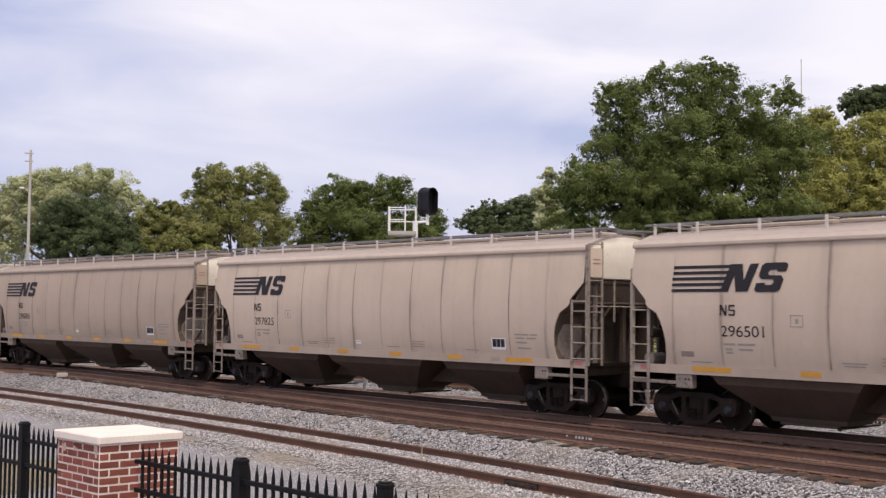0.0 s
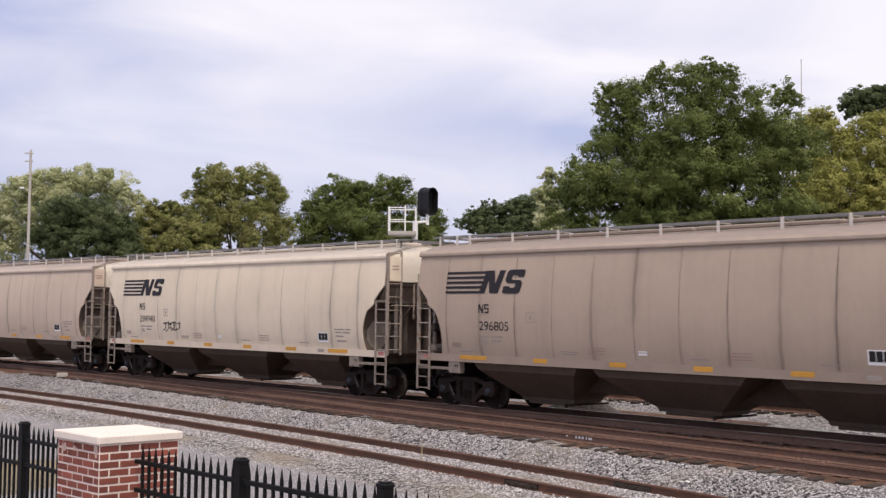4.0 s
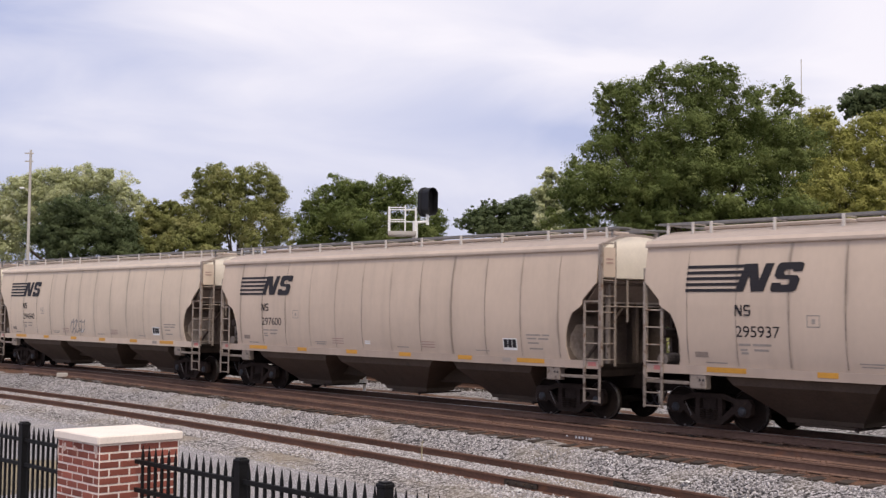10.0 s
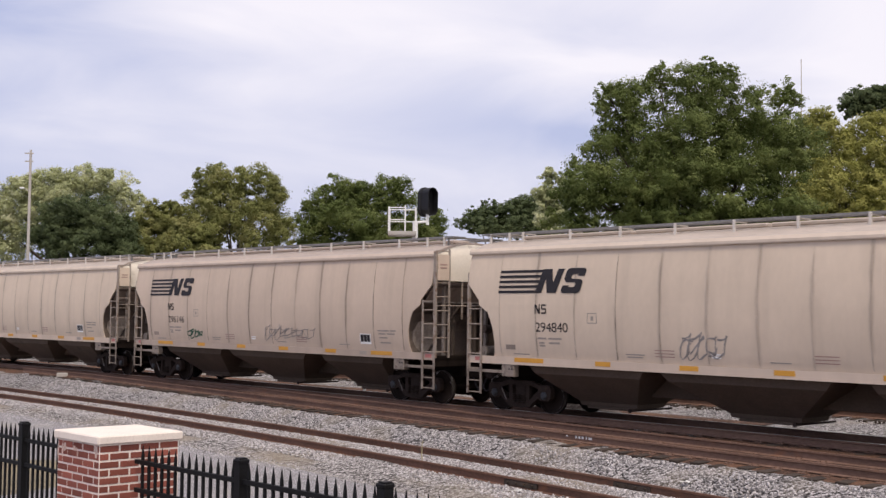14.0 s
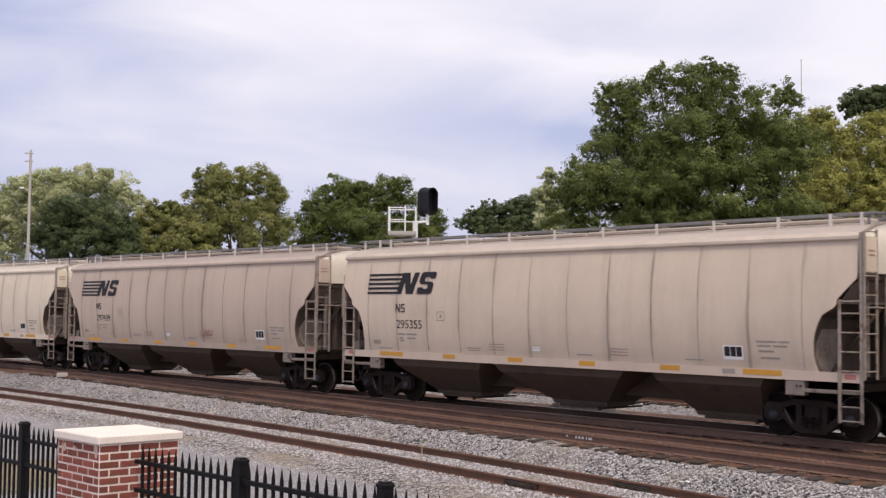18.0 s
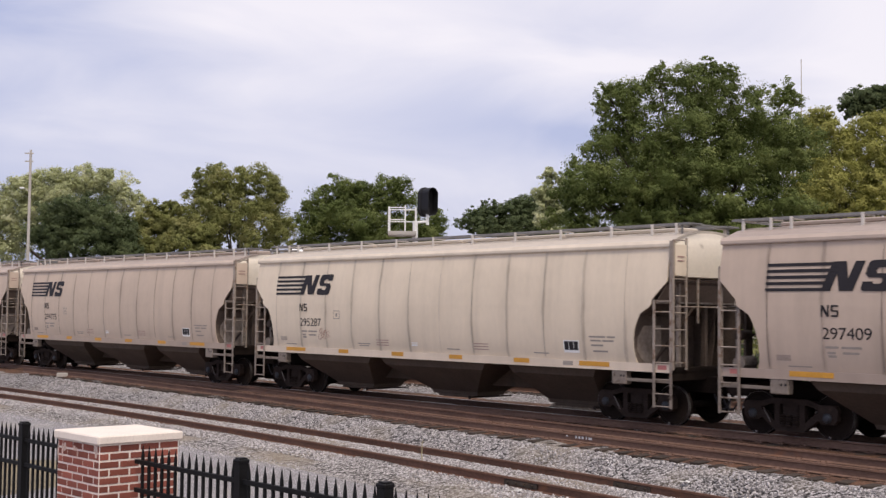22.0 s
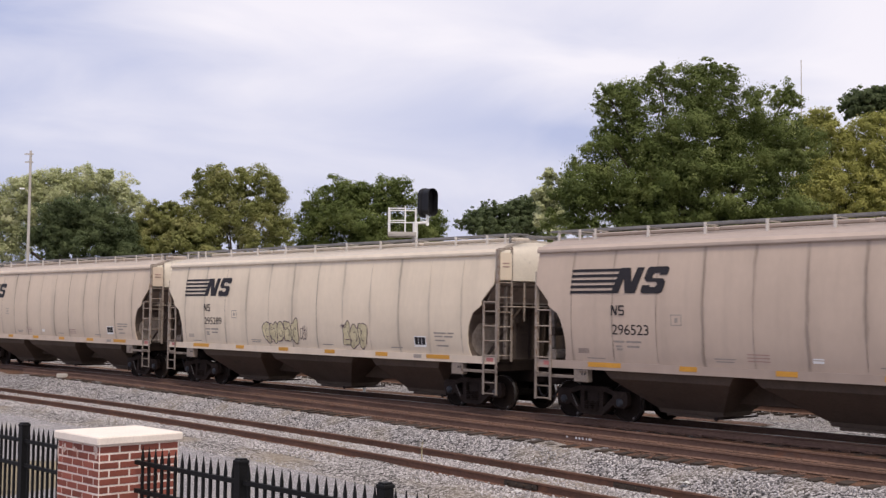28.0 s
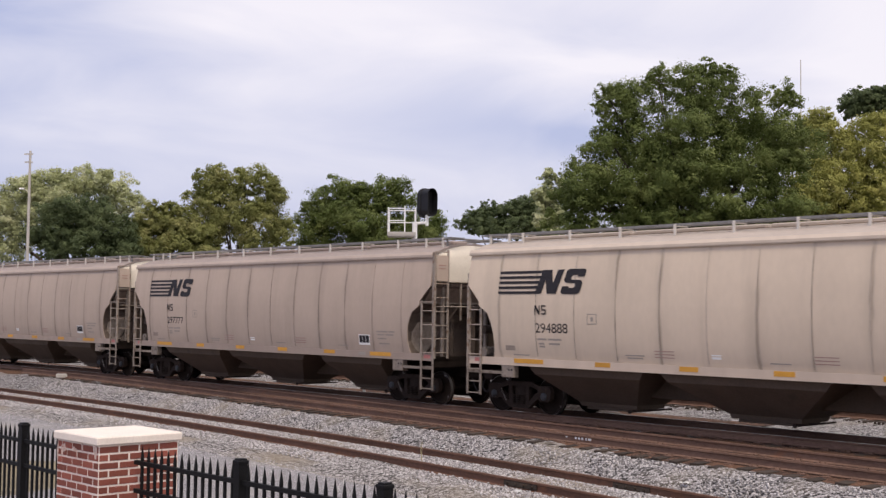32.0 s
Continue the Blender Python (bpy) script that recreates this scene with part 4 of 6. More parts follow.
        rod(bm, (sx * 8.42, -1.45, 2.72), (sx * 8.42, 1.45, 2.72), 0.018, 6)
        for y in (-1.42, 0, 1.42):
            rod(bm, (sx * 8.42, y, 2.72), (sx * 8.18, y, 2.72), 0.015, 6)
        part("grab_rail", bm, LADDER, car)
    # pipe and stay at the leading end
    bm = bmesh.new()
    rod(bm, (8.28, -0.52, 2.35), (8.28, -0.52, 3.42), 0.03, 8)
    part("vent_pipe", bm, LADDER, car, "pale pipe below the end plate")
    for y in (-0.95, 0.95):
        bm = bmesh.new()
        rod(bm, (7.24, y, 1.3), (8.12, y * 0.5, 2.7), 0.04, 6)
        part("diagonal_stay", bm, RUSTY, car, "brown diagonal stay")
    # plates that carry the slope sheet on the side away from the platform
    bm = bmesh.new()
    prism(bm, [(7.2, 1.26), (7.7, 1.26), (7.8, 1.9), (7.82, 2.78), (7.4, 2.6), (7.2, 2.5)], 0.78, 0.81)
    part("gusset_plate", bm, RUSTY, car, "dark brown gusset plate under the slope sheet")
    bm = bmesh.new()
    prism(bm, [(7.3, 1.26), (7.9, 1.26), (8.05, 1.5), (8.05, 2.78), (7.8, 2.78), (7.3, 2.55)], 1.30, 1.33)
    part("gusset_plate", bm, RUSTY, car, "dark brown gusset plate under the slope sheet")
    # brake gear at the trailing end
    bm = bmesh.new()
    rod(bm, (-7.95, -1.36, 1.52), (-7.95, -0.86, 1.52), 0.15, 14)
    part("air_reservoir", bm, DIRTY, car, "grimy brake air reservoir")
    bm = bmesh.new()
    rod(bm, (-8.0, -1.3, 2.12), (-8.0, -0.9, 2.12), 0.11, 14)
    rod(bm, (-8.0, -0.9, 2.12), (-8.0, 0.3, 2.12), 0.03, 8)
    part("brake_cylinder", bm, RUSTY, car, "brown brake cylinder")
    bm = bmesh.new()
    lathe(bm, [(0.25, 0.0), (0.28, 0.015), (0.25, 0.03), (0.22, 0.015)], 20)
    for a in range(3):
        rod(bm, (0.25 * math.cos(a * 1.047), 0.015, 0.25 * math.sin(a * 1.047)), (-0.25 * math.cos(a * 1.047), 0.015, -0.25 * math.sin(a * 1.047)), 0.012, 6)
    bmesh.ops.rotate(bm, matrix=Matrix.Rotation(radians(90), 3, "Z"), verts=bm.verts)
    bmesh.ops.translate(bm, vec=(-8.48, -0.35, 2.5), verts=bm.verts)
    part("brake_wheel", bm, LADDER, car, "steel hand brake wheel")
    bm = bmesh.new()
    box(bm, -8.44, -8.36, -0.48, -0.22, 1.2, 3.2, 0.01)
    part("brake_stand", bm, RUSTY, car, "tan hand brake stand")
    bm = bmesh.new()
    box(bm, 8.405, 8.424, -1.56, -1.14, 3.42, 4.12)
    part("end_placard", bm, PAINT, car, "pale plate behind the end ladder")
    bm = bmesh.new()
    for z in (3.74, 3.83):
        box(bm, 8.426, 8.432, -1.48, -1.24, z, z + 0.03)
    part("end_stencil", bm, REDTEXT, car, "faded red stencil lines")
    # underbody
    for i, cx in enumerate((-4.35, 0.1, 4.55)):
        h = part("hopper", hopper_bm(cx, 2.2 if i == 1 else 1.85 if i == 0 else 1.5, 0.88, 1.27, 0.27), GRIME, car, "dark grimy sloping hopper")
        bm = bmesh.new()
        box(bm, cx - 0.72, cx + 0.72, -0.5, 0.52, 0.20, 0.268, 0.015)
        g = part("outlet_gate", bm, GRIME, h, "dusty steel outlet gate")
        bm = bmesh.new()
        rod(bm, (cx + 0.9, -0.8, 0.24), (cx + 0.9, 0.8, 0.24), 0.022, 8)
        rod(bm, (cx + 0.9, -0.8, 0.24), (cx + 0.9, -0.83, 0.24), 0.05, 10)
        part("gate_crank", bm, TRUCK, h)
    bm = bmesh.new()
    box(bm, -4.85, 4.85, -0.32, 0.32, 0.565, 1.25, 0.02)
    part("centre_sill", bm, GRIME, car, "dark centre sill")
    bm = bmesh.new()
    box(bm, -5.9, 5.9, -1.47, 1.47, 1.255, 1.30)
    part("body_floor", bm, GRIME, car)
    t = build_truck()
    t.parent = car
    t.matrix_basis = Matrix.Translation((-TRUCK_X, 0, 0))
    t2 = copy_thing(t, Matrix.Translation((TRUCK_X, 0, 0)))
    build_wheelsets(car)
    # marks that every car carries
    bm = bmesh.new()
    for i in range(5):
        z = 3.045 + i * 0.128
        off = 0.30 * (z - 3.045)
        mark_bar(bm, -7.09 + off * 0.2, -5.62 + off, z, z + 0.066, 0.0, 0.0115)
    logo = part("logo_stripes", bm, BLACK, car, "five black stripes of a painted emblem")
    # a slanted block with a wedge out of its top and one out of its foot
    bm = painted_shape([(0, 0), (0.30, 0), (0.30, 0.58), (0.57, 0), (1, 0), (1, 1), (0.70, 1), (0.70, 0.42), (0.43, 1), (0, 1)], -5.80, 3.045, 0.71, 0.59, 0.42, 0.0125)
    part("emblem_block", bm, BLACK, car, "slanted black block of a painted emblem")
    # a slanted rounded block with one slot from each side
    arc = [(0.17 * (1 - math.cos(a)), 0.13 * (1 - math.sin(a))) for a in (0.0, 0.4, 0.8, 1.2, 1.57)]
    out = [(u, v) for u, v in arc] + [(1 - u, v) for u, v in arc[::-1]]
    out += [(1.0, 0.43), (0.86, 0.555), (0.40, 0.57), (0.33, 0.665), (0.39, 0.76), (0.64, 0.76), (0.66, 0.69), (1.0, 0.69)]
    out += [(1 - u, 1 - v) for u, v in arc] + [(u, 1 - v) for u, v in arc[::-1]]
    out += [(0.0, 0.57), (0.14, 0.445), (0.60, 0.43), (0.67, 0.335), (0.61, 0.24), (0.36, 0.24), (0.34, 0.31), (0.0, 0.31)]
    bm = painted_shape(out, -4.95, 3.035, 0.63, 0.61, 0.33, 0.0135)
    part("emblem_round", bm, BLACK, car, "slanted rounded black block of a painted emblem")
    bm = bmesh.new()
    bm = painted_shape([(0, 0), (0.2, 0), (0.2, 0.66), (0.72, 0), (1, 0), (1, 1), (0.8, 1), (0.8, 0.34), (0.28, 1), (0, 1)], -5.79, 2.53, 0.18, 0.235, 0.0, 0.0125)
    part("owner_mark", bm, BLACK, car, "small black painted block with two wedges")
    bm = painted_shape([(0.1, 0), (0.9, 0), (1, 0.1), (1, 0.48), (0.9, 0.56), (0.24, 0.56), (0.24, 0.84), (1, 0.84), (0.9, 1), (0.1, 1), (0, 0.9), (0, 0.52), (0.1, 0.43), (0.76, 0.43), (0.76, 0.15), (0, 0.15)], -5.57, 2.53, 0.17, 0.235, 0.0, 0.0125)
    part("owner_mark", bm, BLACK, car, "small rounded black painted block")
    for x0, x1, z, h in ((-5.72, -5.42, 1.90, 0.045), (-5.36, -4.92, 1.90, 0.045), (-5.68, -5.5, 1.79, 0.045), (-5.34, -4.98, 1.79, 0.045), (-5.66, -5.48, 1.72, 0.045),
                         (5.95, 6.45, 1.98, 0.04), (6.5, 6.75, 1.98, 0.04), (5.98, 6.3, 1.89, 0.04), (6.36, 6.7, 1.89, 0.04), (6.0, 6.38, 1.78, 0.04), (6.05, 6.5, 1.64, 0.04),
                         (-2.95, -2.4, 1.60, 0.025), (-2.9, -2.45, 1.54, 0.025), (0.9, 1.4, 1.55, 0.025), (4.1, 4.6, 1.55, 0.025), (-6.6, -6.05, 1.5, 0.025)):
        bm = bmesh.new()
        mark_bar(bm, x0, x1, z, z + h)
        part("stencil_bar", bm, FADED, car, "faded grey stencil line")
    for x0 in (-2.1, 1.95):
        for z in (1.58, 1.65, 1.72):
            bm = bmesh.new()
            mark_bar(bm, x0, x0 + 0.55, z, z + 0.022)
            part("red_stencil", bm, REDTEXT, car, "faded red stencil line")
    bm = bmesh.new()
    for x0, x1, z0, z1 in ((-4.07, -3.77, 2.31, 2.33), (-4.07, -3.77, 2.54, 2.56), (-4.07, -4.05, 2.31, 2.56), (-3.79, -3.77, 2.31, 2.56), (-3.96, -3.88, 2.38, 2.48)):
        mark_bar(bm, x0, x1, z0, z1)
    part("stencil_box", bm, FADED, car, "faded square stencil")
    bm = bmesh.new()
    mark_bar(bm, -6.86, -6.52, 1.62, 1.74)
    part("vent_mark", bm, SEAM, car, "dark rectangular patch")
    bm = bmesh.new()
    mark_bar(bm, 5.12, 5.62, 1.60, 1.90)
    pl = part("placard", bm, WHITE, car, "white-edged black placard")
    for x0, x1 in ((5.15, 5.29), (5.305, 5.44), (5.455, 5.59)):
        bm = bmesh.new()
        mark_bar(bm, x0, x1, 1.665, 1.875, 0, 0.007)
        part("placard_panel", bm, BLACK, pl)
    bm = bmesh.new()
    mark_bar(bm, -0.55, -0.30, 1.60, 1.65)
    mark_bar(bm, -0.55, -0.30, 1.67, 1.70)
    part("white_plate", bm, WHITE, car, "small white label")
    return car


def number_mesh(text):
    """Painted digits, bent to the car's side."""
    cu = bpy.data.curves.new("number", "FONT")
    cu.body, cu.size = text, 0.335
    cu.space_character = 0.96
    ob = bpy.data.objects.new("number", cu)
    scene.collection.objects.link(ob)
    dg = bpy.context.evaluated_depsgraph_get()
    dg.update()
    me = bpy.data.meshes.new_from_object(ob.evaluated_get(dg))
    bpy.data.objects.remove(ob)
    xs = [v.co.x for v in me.vertices]
    k = 1.08 / (max(xs) - min(xs))
    for v in me.vertices:
        z = 2.085 + v.co.y
        v.co = Vector((-5.79 + v.co.x * k, -(side_y(z) + 0.005), z))
    me.materials.clear()
    me.materials.append(BLACK)
    return me


def ribbon(bm, pts, thick, lift, closed=False):
    """A painted stroke along points of the side."""
    pairs, n = [], len(pts)
    for i, p in enumerate(pts):
        a = pts[(i - 1) % n] if closed or i else p
        b = pts[(i + 1) % n] if closed or i < n - 1 else p
        d = Vector((b[0] - a[0], b[1] - a[1])).normalized()
        w = thick / 2 * (0.75 + 0.25 * math.sin(i * 1.3))
        pairs.append([bm.verts.new((p[0] + s * d.y * w, -(side_y(p[1] - s * d.x * w) + lift), p[1] - s * d.x * w)) for s in (-1, 1)])
    for i in range(n if closed else n - 1):
        (a, b), (c, d) = pairs[i], pairs[(i + 1) % n]
        bm.faces.new((a, b, d, c))


def bubbles(cx, cz, w, h, count, seed):
    """Swollen, overlapping painted shapes: the filled areas, and the strokes round and in them."""
    rnd = random.Random(seed)
    fill, line = bmesh.new(), bmesh.new()
    for k in range(count):
        x, z = cx - w / 2 + w * (k + 0.5) / count, cz + rnd.uniform(-0.04, 0.04)
        rx, rz = w / count * rnd.uniform(0.52, 0.66), h / 2 * rnd.uniform(0.85, 1.05)
        ph = [rnd.uniform(0, 6.28) for _ in range(3)]
        ring = []
        for i in range(28):
            a = 2 * math.pi * i / 28
            r = 1.0 + 0.10 * math.sin(2 * a + ph[0]) + 0.12 * math.sin(3 * a + ph[1]) + 0.07 * math.sin(5 * a + ph[2])
            r *= 1.0 + 0.28 * max(0.0, math.sin(a)) * abs(math.sin(2.5 * a + ph[0]))
            sq = 1.0 / max(abs(math.cos(a)), abs(math.sin(a))) ** 0.3
            ring.append((x + rx * r * sq * math.cos(a), z + rz * 0.85 * r * sq * math.sin(a)))
        mid = fill.verts.new((x, -(side_y(z) + 0.006 + 0.002 * k), z))
        rim = [fill.verts.new((p[0], -(side_y(p[1]) + 0.006 + 0.002 * k), p[1])) for p in ring]
        for i in range(28):
            fill.faces.new((mid, rim[i], rim[(i + 1) % 28]))
        ribbon(line, ring, 0.038, 0.0075 + 0.002 * k, True)
        # a short bent stroke inside
        a0 = rnd.uniform(0, 6.28)
        ribbon(line, [(x + rx * 0.38 * math.cos(a0 + 0.5 * i), z + rz * 0.42 * math.sin(a0 + 0.5 * i)) for i in range(8)], 0.03, 0.0078 + 0.002 * k)
    return fill, line


def scribble(cx, cz, w, h, strokes, seed, thick, lift=0.006):
    """A looping painted scrawl that spells nothing."""
    rnd = random.Random(seed)
    bm, pts = bmesh.new(), []
    for k in range(strokes):
        x = cx - w / 2 + w * (k + 0.5) / strokes
        ph, lag = rnd.uniform(0, 6.28), rnd.uniform(0.9, 2.2)
        rx, rz = w / strokes * rnd.uniform(0.5, 0.8), h * rnd.uniform(0.22, 0.5)
        turns = rnd.uniform(4.5, 8.5)
        for i in range(15):
            a = ph + turns * i / 14
            pts.append((x + rx * math.cos(a) + 0.35 * rx * math.cos(2.4 * a + lag), cz + rz * math.sin(a + 0.35 * lag) + 0.25 * rz * math.sin(3.1 * a)))
    ribbon(bm, pts, thick, lift)
    return bm


def pace(t):
    """Metres run by the train at t seconds."""
    u = (t - 16.0) / 16.0
    return 128.321 + 122.6526 * u + 4.9739 * u ** 2 + 0.6085 * u ** 3 + 0.5241 * u ** 4 - 0.016 * u ** 5


GREY, MID, LIGHT, TAN, PALE, WARM = (0.356, 0.284, 0.246), (0.412, 0.330, 0.282), (0.490, 0.404, 0.336), (0.340, 0.268, 0.222), (0.562, 0.482, 0.40), (0.442, 0.356, 0.299)
# number, paint tone, play in the couplings
CARS = [("296501", WARM, -0.01, "weathered pale grey"), ("297825", WARM, 0.0, "weathered pale grey"), ("296805", TAN, 0.0, "dull tan-grey"),
        ("294940", PALE, 0.01, "cream-coloured"), ("295937", WARM, -0.06, "weathered pale grey"), ("297600", WARM, -0.02, "weathered pale grey"), ("294840", LIGHT, 0.0, "weathered pale grey"),
        ("296146", WARM, 0.03, "weathered pale grey"), ("295355", LIGHT, -0.04, "weathered pale grey"), ("297409", MID, -0.07, "dusty grey"), ("295287", PALE, 0.01, "cream-coloured"),
        ("294775", WARM, 0.03, "weathered pale grey"), ("296523", MID, 0.0, "dusty grey"), ("295289", PALE, -0.02, "cream-coloured"), ("294888", LIGHT, 0.01, "weathered pale grey"),
        ("297777", GREY, 0.0, "dusty grey"), ("", GREY, 0.0, "dusty grey"), ("", WARM, 0.0, "weathered pale grey")]
GAP = 18.0


def car_pose(k, t):
    s = pace(t) - GAP * k + 0.75 + CARS[k][2]
    a, b = along(s - TRUCK_X), along(s + TRUCK_X)
    d = b - a
    return Matrix.Translation((a + b) / 2) @ Matrix.Rotation(math.atan2(d.y, d.x), 4, "Z")


GREEN_INK = material("green_spray", (0.03, 0.10, 0.06), 0.6, spread=0.2, scale=3.0, fine=20.0, bump=0.02)
PURPLE_INK = material("purple_spray", (0.115, 0.08, 0.10), 0.6, spread=0.2, scale=3.0, fine=20.0, bump=0.02)
OCHRE_INK = material("ochre_spray", (0.60, 0.53, 0.34), 0.6, spread=0.2, scale=3.0, fine=20.0, bump=0.02)
RED_INK = material("red_spray", (0.38, 0.19, 0.15), 0.6, spread=0.2, scale=3.0, fine=20.0, bump=0.02)
GREY_INK = material("grey_spray", (0.27, 0.25, 0.24), 0.6, spread=0.2, scale=3.0, fine=20.0, bump=0.02)
SCRAWLS = {3: [(-3.55, 1.95, 1.1, 0.36, 6, 0.035, BLACK, "black")],
           6: [(-0.75, 1.85, 1.15, 0.6, 5, 0.05, GREY_INK, "faded grey")],
           7: [(-4.0, 1.72, 0.95, 0.36, 4, 0.06, GREEN_INK, "green"), (1.6, 1.85, 2.6, 0.5, 9, 0.03, GREY_INK, "faded grey")],
           9: [(2.2, 1.75, 0.8, 0.3, 6, 0.025, RED_INK, "red")],
           10: [(-4.55, 1.85, 0.5, 0.42, 4, 0.016, RED_INK, "red")],
           13: [(-0.02, 1.88, 0.32, 0.42, 3, 0.02, PURPLE_INK, "purple"), (1.98, 2.13, 0.26, 0.16, 3, 0.02, PURPLE_INK, "purple")]}
# two painted pieces on one car: centre, size, shapes in it
BUBBLES = {13: [(-1.25, 1.85, 1.9, 0.72, 5), (2.5, 1.85, 1.1, 0.72, 3)]}


dirt = random.Random(21)
TRAIN = []
TEMPLATE = build_car()
for k, (number, tone, play, words) in enumerate(CARS):
    c = TEMPLATE if k == 0 else copy_thing(TEMPLATE, Matrix())
    TRAIN.append(c)
for k, (number, tone, play, words) in enumerate(CARS):
    c = TRAIN[k]
    tagged(c, words + " covered hopper car with " + ("" + " and ".join(dict.fromkeys(s[7].split()[-1] for s in SCRAWLS[k])) + " scrawl" if k in SCRAWLS else "black painted emblem"), "hopper car", "cars of the train")
    for o in c.children_recursive:
        n = o.name.split(".")[0]
        if n in ("side_sheet", "end_placard"):
            o.color = (tone[0] * 1.46, tone[1] * 1.46, tone[2] * 1.385, 1)
        elif n in ("weld_seam", "vent_mark"):
            dim = dirt.uniform(0.78, 1.05) if tone is PALE else dirt.uniform(0.55, 0.95)
            o.color = (tone[0] * dim, tone[1] * dim, tone[2] * dim, 1)
        elif n == "side_sill":
            g = 1.2 if tone in (PALE, LIGHT) else 0.98
            o.color = (tone[0] * g, tone[1] * g * 0.99, tone[2] * g * 0.97, 1)
        elif n == "eave_rail":
            o.color = (tone[0] * 1.32, tone[1] * 1.34, tone[2] * 1.32, 1)
        elif n in ("roof", "hatch_cover"):
            o.color = (tone[0] * 0.92, tone[1] * 0.95, tone[2] * 0.99, 1)
    if number:
        o = new("number", number_mesh(number))
        o.parent = c
        o["label"] = "black painted number"
    else:
        bm = bmesh.new()
        mark_bar(bm, -5.78, -4.72, 2.1, 2.31)
        part("number_bar", bm, FADED, c, "faded painted bar")
    for j, (cx, cz, w, h, n, th, ink, word) in enumerate(SCRAWLS.get(k, ())):
        part("scrawl", scribble(cx, cz, w, h, n, k * 10 + j, th, 0.006 + 0.008 * j), ink, c, word + " spray-painted scrawl")
    for j, (cx, cz, w, h, n) in enumerate(BUBBLES.get(k, ())):
        fill, line = bubbles(cx, cz, w, h, n, k * 10 + 5 + j)
        piece = part("scrawl_fill", fill, OCHRE_INK, c, "cream sprayed fill")
        part("scrawl_outline", line, PURPLE_INK, piece, "dark purple sprayed outline")

# ---------------------------------------------------------------- pillar and fence
FENCE_AT, FENCE_DIR = Vector((-1.651, 10.159)), math.atan2(-0.728, 0.686)
PILLAR = Vector((-3.10, 11.78))


def fence_pose(k, z=0.0):
    """A place k metres down the fence from its first post, x along the fence."""
    return Matrix.Translation((FENCE_AT.x + math.cos(FENCE_DIR) * k, FENCE_AT.y + math.sin(FENCE_DIR) * k, z)) @ Matrix.Rotation(FENCE_DIR, 4, "Z")


TOP, FOOT = 1.283, -0.72


def build_fence(name, posts, pickets, rails_to, label):
    f = tagged(empty(name, fence_pose(0)), label, "fence", "fence panels")
    bm = bmesh.new()
    box(bm, -0.045, 0.045, -0.045, 0.045, FOOT, TOP, 0.004)
    p = part("post", bm, IRON, f)
    bm = bmesh.new()
    box(bm, -0.052, 0.052, -0.052, 0.052, TOP - 0.02, TOP + 0.012, 0.008)
    box(bm, -0.04, 0.04, -0.04, 0.04, TOP + 0.01, TOP + 0.025, 0.006)
    c = part("post_cap", bm, IRON, p)
    p.matrix_basis = Matrix.Translation((posts[0], 0, 0))
    for x in posts[1:]:
        o = twin(p, Matrix.Translation((x, 0, 0)))
        twin(c, Matrix(), o)
    for z in (TOP - 0.17, TOP - 0.43, FOOT + 0.2):
        bm = bmesh.new()
        box(bm, rails_to[0], rails_to[1], -0.02, 0.02, z - 0.02, z + 0.02, 0.003)
        part("fence_rail", bm, IRON, f)
    bm = bmesh.new()
    h = 0.0115
    tip = TOP - 0.01
    lo = [bm.verts.new((x, y, FOOT + 0.06)) for x, y in ((-h, -h), (h, -h), (h, h), (-h, h))]
    hi = [bm.verts.new((x, y, tip - 0.10)) for x, y in ((-h, -h), (h, -h), (h, h), (-h, h))]
    tp = [bm.verts.new((x * 0.12, y * 0.12, tip)) for x, y in ((-h, -h), (h, -h), (h, h), (-h, h))]
    for a, b in ((lo, hi), (hi, tp)):
        for i in range(4):
            bm.faces.new((a[i], a[(i + 1) % 4], b[(i + 1) % 4], b[i]))
    bm.faces.new(tp)
    bm.faces.new(lo[::-1])
    bmesh.ops.recalc_face_normals(bm, faces=bm.faces)
    k = part("picket", bm, IRON, f)
    k.matrix_basis = Matrix.Translation((pickets[0], 0, 0))
    for x in pickets[1:]:
        twin(k, Matrix.Translation((x, 0, 0)))
    return f


STEP = 1.83 / 16
build_fence("fence", [0.0, 1.83, 3.66], [STEP * i for i in range(-14, 38) if i % 16], (-1.72, 4.3), "black metal picket fence with pointed pickets by the brick pier")
build_fence("fence", [-4.11, -6.0], [-4.11 + STEP * i for i in range(-22, 16) if i % 16.5], (-6.8, -2.45), "black metal picket fence with pointed pickets behind the brick pier")


def build_verge():
    """A patch of dry grass and soil on the yard, ragged at its rim."""
    bm = bmesh.new()
    mid = bm.verts.new((-9.6, 23.6, -0.672))
    rings = []
    for q in (0.4, 0.75, 1.0):
        ring = []
        for i in range(30):
            a = 2 * math.pi * i / 30
            r = q * (1 + 0.25 * noise.noise((math.cos(a) * 2, math.sin(a) * 2, 4.0)))
            ring.append(bm.verts.new((-9.6 + 3.6 * r * math.cos(a), 23.6 + 3.4 * r * math.sin(a), -0.675 if q < 1 else -0.73)))
        rings.append(ring)
    for i in range(30):
        j = (i + 1) % 30
        bm.faces.new((mid, rings[0][i], rings[0][j]))
        for p, q in zip(rings, rings[1:]):
            bm.faces.new((p[i], q[i], q[j], p[j]))
    bmesh.ops.recalc_face_normals(bm, faces=bm.faces)
    tagged(part("verge", bm, VERGE), "patch of dry yellowish grass and soil on the yard", "verge", kind="structure")


build_verge()


